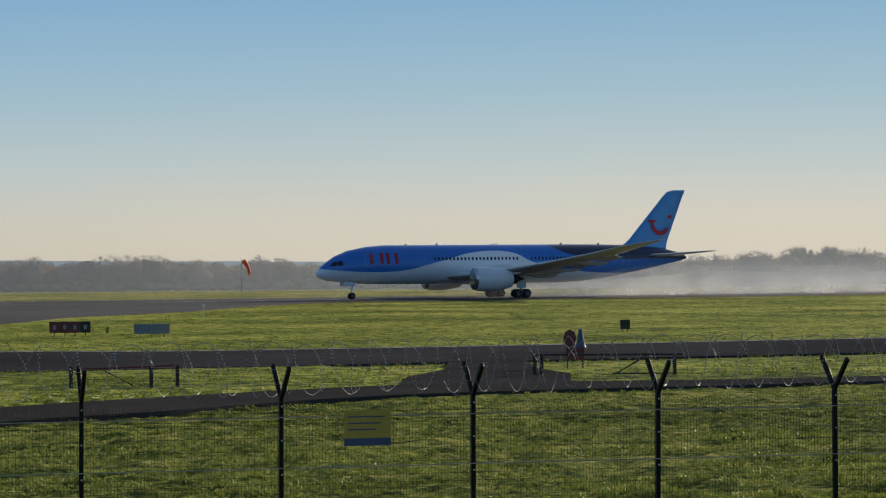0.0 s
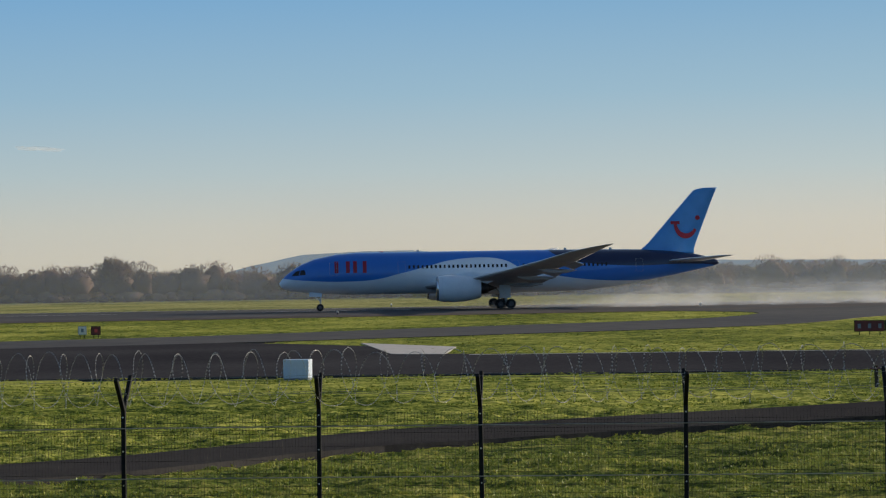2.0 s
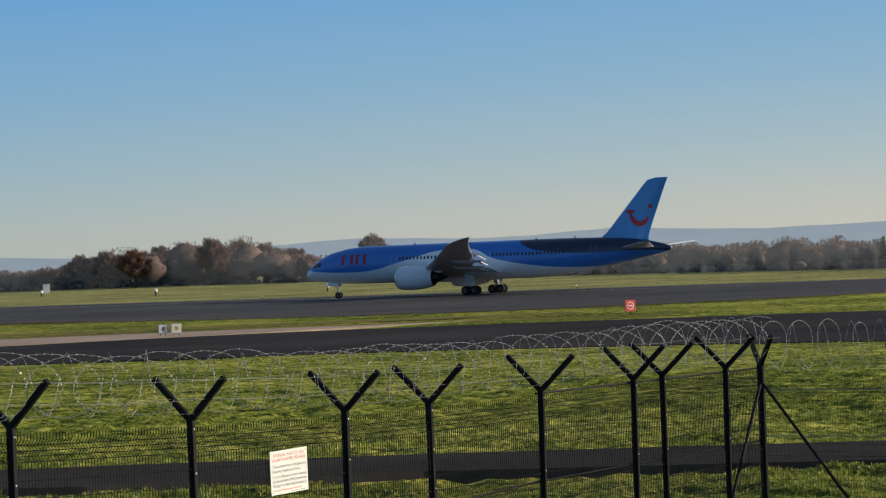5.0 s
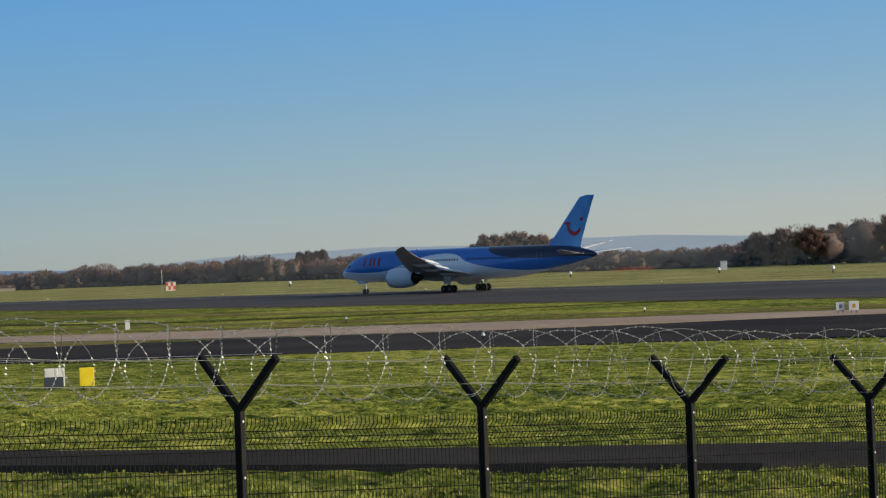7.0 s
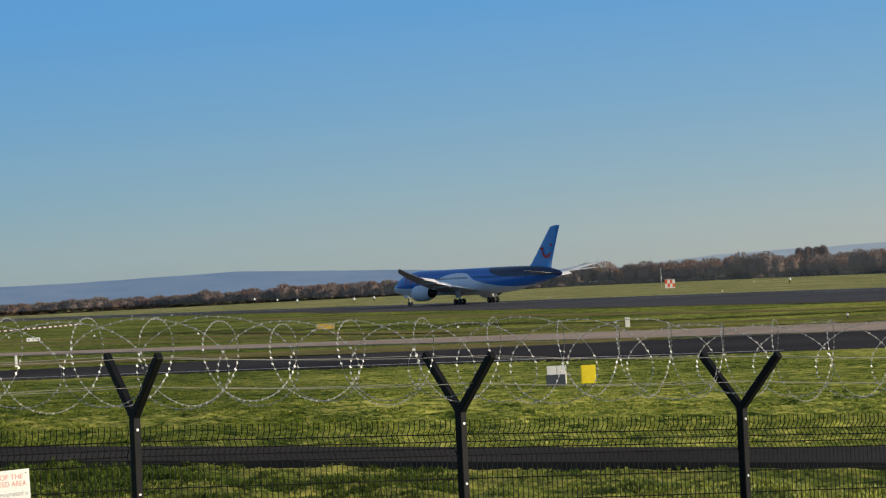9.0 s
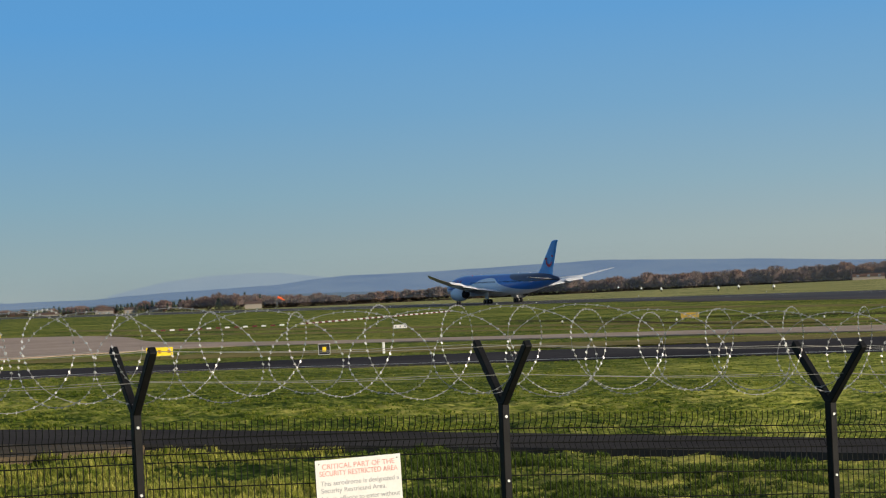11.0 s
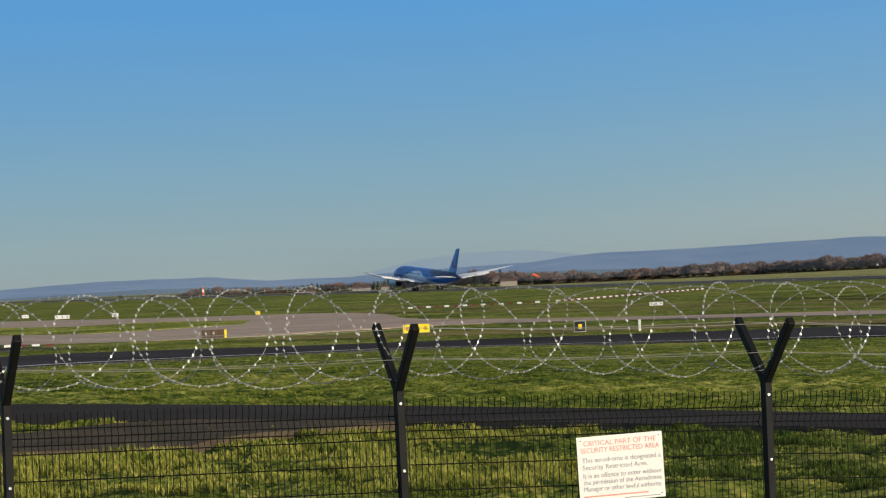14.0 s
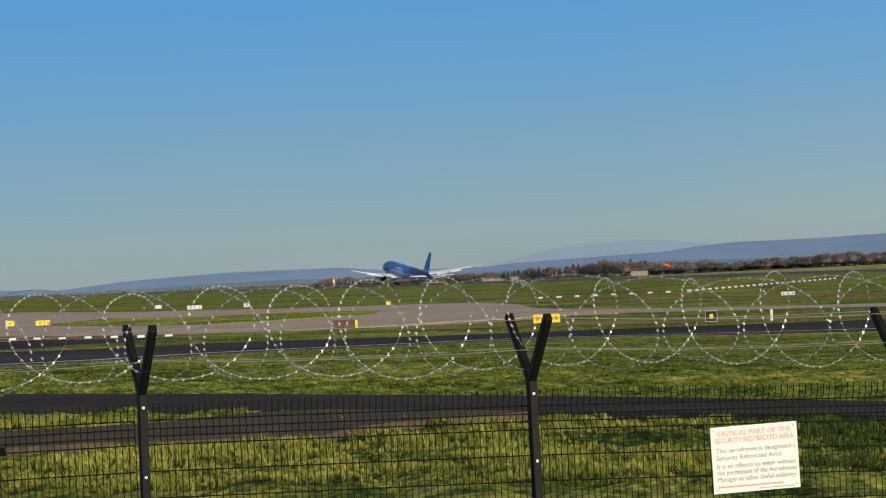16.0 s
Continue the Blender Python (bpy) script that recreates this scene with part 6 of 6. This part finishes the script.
def make_spray():
    rng = np.random.default_rng(12)
    m = bpy.data.materials.new("fine_spray")
    m.use_nodes = True
    nt = m.node_tree
    N, L = nt.nodes.new, nt.links.new
    nt.nodes.remove(nt.nodes["Principled BSDF"])
    tc, no, sep = N("ShaderNodeTexCoord"), N("ShaderNodeTexNoise"), N("ShaderNodeSeparateXYZ")
    L(tc.outputs["Object"], no.inputs["Vector"])
    L(tc.outputs["Generated"], sep.inputs[0])
    no.inputs["Scale"].default_value, no.inputs["Detail"].default_value = 0.22, 5
    # thinner towards its top and both ends
    fade = N("ShaderNodeMapRange")
    fade.inputs["From Min"].default_value, fade.inputs["From Max"].default_value = 1.0, 0.15
    L(sep.outputs["Z"], fade.inputs["Value"])
    ends = N("ShaderNodeMapRange")
    ends.inputs["From Min"].default_value, ends.inputs["From Max"].default_value = 0.0, 0.22
    L(sep.outputs["X"], ends.inputs["Value"])
    blot = N("ShaderNodeMapRange")
    blot.inputs["From Min"].default_value, blot.inputs["From Max"].default_value = 0.3, 0.7
    L(no.outputs[0], blot.inputs["Value"])
    a, b, c = N("ShaderNodeMath"), N("ShaderNodeMath"), N("ShaderNodeMath")
    for x in (a, b, c):
        x.operation = "MULTIPLY"
    L(fade.outputs[0], a.inputs[0])
    L(ends.outputs[0], a.inputs[1])
    L(a.outputs[0], b.inputs[0])
    L(blot.outputs[0], b.inputs[1])
    L(b.outputs[0], c.inputs[0])
    c.inputs[1].default_value = 0.34
    tr, df, tl, add, mix = N("ShaderNodeBsdfTransparent"), N("ShaderNodeBsdfDiffuse"), N("ShaderNodeBsdfTranslucent"), N("ShaderNodeMixShader"), N("ShaderNodeMixShader")
    df.inputs[0].default_value = tl.inputs[0].default_value = (0.85, 0.85, 0.85, 1)
    add.inputs[0].default_value = 0.6
    L(df.outputs[0], add.inputs[1])
    L(tl.outputs[0], add.inputs[2])
    L(c.outputs[0], mix.inputs[0])
    L(tr.outputs[0], mix.inputs[1])
    L(add.outputs[0], mix.inputs[2])
    L(mix.outputs[0], nt.nodes["Material Output"].inputs[0])
    for i in range(7):
        bm = bmesh.new()
        y0, h0 = -10 + 4.0 * i, rng.uniform(4.5, 7.0)
        cols = []
        for k in range(41):
            x = -24 + 150 * k / 40
            grow = 0.35 + 0.65 * min(1, k / 12)
            top = h0 * grow * (0.85 + 0.3 * noise.noise((x * 0.06, i * 3.1, 0)))
            yy = y0 + 2.2 * noise.noise((x * 0.05, i * 7.7, 2))
            cols.append([bm.verts.new((x, yy + 0.8 * math.sin(q * 2.0 + i), 0.12 + top * q / 5)) for q in range(6)])
        for p, q in zip(cols, cols[1:]):
            for j in range(5):
                bm.faces.new((p[j], q[j], q[j + 1], p[j + 1]))
        part("mist_bank", bm, m, spray, "", True).visible_shadow = False


make_spray()


# ---- grass ----
def make_grass():
    """Tufts of blades over the field, taller in drifts; none on the paved strips."""
    rng = np.random.default_rng(8)
    n = 330000
    az = np.radians(rng.uniform(-34, 82, n))
    d = 1 / rng.uniform(1 / 330, 1 / 42, n)
    x, y = -d * np.sin(az), d * np.cos(az)

    def inside(poly):
        return within(x, y, poly)

    bad = inside(ROAD_FAR + ROAD_NEAR[::-1])
    for poly in (RUNWAY_EDGE, TAXI_EDGE, LINK_EDGE, CONCRETE_EDGE, ROAD_SPUR, WIDENING):
        bad |= inside(poly)
    bad |= (inside(LAY_BY) & (rng.random(n) < 0.97)) | (y > 330)
    keep = ~bad
    x, y, d = x[keep], y[keep], d[keep]
    drift = np.array([noise.noise((a * 0.2, b * 0.2, 9)) + 0.7 * noise.noise((a * 0.7, b * 0.7, 5)) + 0.6 * noise.noise((a * 1.9, b * 1.9, 2)) for a, b in zip(x, y)])
    keep = drift > -0.12 + 0.2 * rng.normal(size=len(drift))
    x, y, d, drift = x[keep], y[keep], d[keep], drift[keep]
    z = np.array([rough_z(a, b) for a, b in zip(x, y)])
    m, k = len(x), 9
    wide = (0.09 * (0.55 + d / 100) * rng.uniform(0.6, 1.5, m))[:, None]
    # the bank inside the fence is unmown: straw on one stretch, darker green on the next
    az = np.degrees(np.arctan2(-x, y)) + 2.5 * drift
    bank = (d < 68) & within(x, y, ROAD_NEAR + [(-90, -70), (110, -70)])
    zone = np.where(bank & (az > 64.5), 1, np.where(bank & (az > 53) & (az < 64.5) & (drift > 0.05), 2, np.where(~bank & (az > 55.5), 3, 0)))
    tall = ((0.045 + 0.085 * np.clip(drift, -0.2, 0.9)) * (0.75 + d / 220) * np.clip(1.35 - d / 190, 0.3, 1.0) * np.where(zone == 1, 1.9, np.where(zone == 2, 1.5, 1.0)))[:, None]
    a = rng.uniform(0, 2 * np.pi, (m, k))
    out = wide * rng.uniform(0.1, 1.0, (m, k))
    h = tall * rng.uniform(0.5, 1.5, (m, k))
    foot = np.stack([x, y, z - 0.02], 1)[:, None, :]
    tip = foot + np.stack([out * np.cos(a), out * np.sin(a), h + 0.02], 2)
    w = (0.006 * (0.5 + d / 26))[:, None] * rng.uniform(0.7, 1.5, (m, k))
    side = foot + (tip - foot) * 0.55 + np.stack([-w * np.sin(a), w * np.cos(a), 0.12 * h], 2)
    # the blades of a tuft share their foot
    v = np.concatenate([foot, tip, side], 1).reshape(-1, 3)
    base = (np.arange(m) * (2 * k + 1))[:, None]
    i = np.arange(k)[None]
    f = np.stack([np.broadcast_to(base, (m, k)), base + 1 + k + i, base + 1 + i], 2)
    for kind, mat, label in ((0, BLADES, "short uneven green and straw-coloured grass tufts"), (1, STRAW_BLADES, "long straw-coloured grass along the bank"), (2, DARK_BLADES, "darker green tufts along the bank"), (3, GREEN_BLADES, "short deep green grass tufts")):
        pick = zone == kind
        vv = v.reshape(m, 2 * k + 1, 3)[pick].reshape(-1, 3)
        ff = (f[pick] - base[pick][:, :, None] + (np.arange(pick.sum()) * (2 * k + 1))[:, None, None]).reshape(-1, 3)
        tagged(new("grass_tufts", raw("grass_tufts", vv, ff, mat)), label, "grass", kind="stuff")


make_grass()


# ---- movement ----
def run(t):
    return -125.641 + 59.579 * t + 1.884 * t * t / 2 - 0.021 * t ** 3 / 6


def motions():
    nose = ((0, 0), (12.9, 0), (13.5, 2.2), (14, 3.9), (14.5, 5.2), (15, 6.3), (15.5, 6.8), (16, 6.7))
    climb = ((0, 0), (15.0, 0), (15.5, 0.12), (16, 0.25))
    walk(plane, [(t, pose(-run(t) + NOSE, 351.4, 0.032 + between(climb, t), 0, between(nose, t), 0)) for t in [0.5 * i for i in range(33)]])
    trail = [(t, -run(t) + 46.0) for t in (0, 0.5, 1, 1.5, 2, 2.5, 3, 3.5)]
    x = trail[-1][1]
    trail += [(4.0, x - 22), (4.5, x - 32), (5.0, x - 35), (16.0, x - 37)]
    settle = ((0, 0), (0.8, 0), (1.5, -0.6), (2.0, -1.4), (3.0, -2.8), (4.0, -3.6), (5.0, -4.4), (16, -4.6))
    walk(spray, [(t, pose(x, 351.4, between(settle, t))) for t, x in trail])


motions()
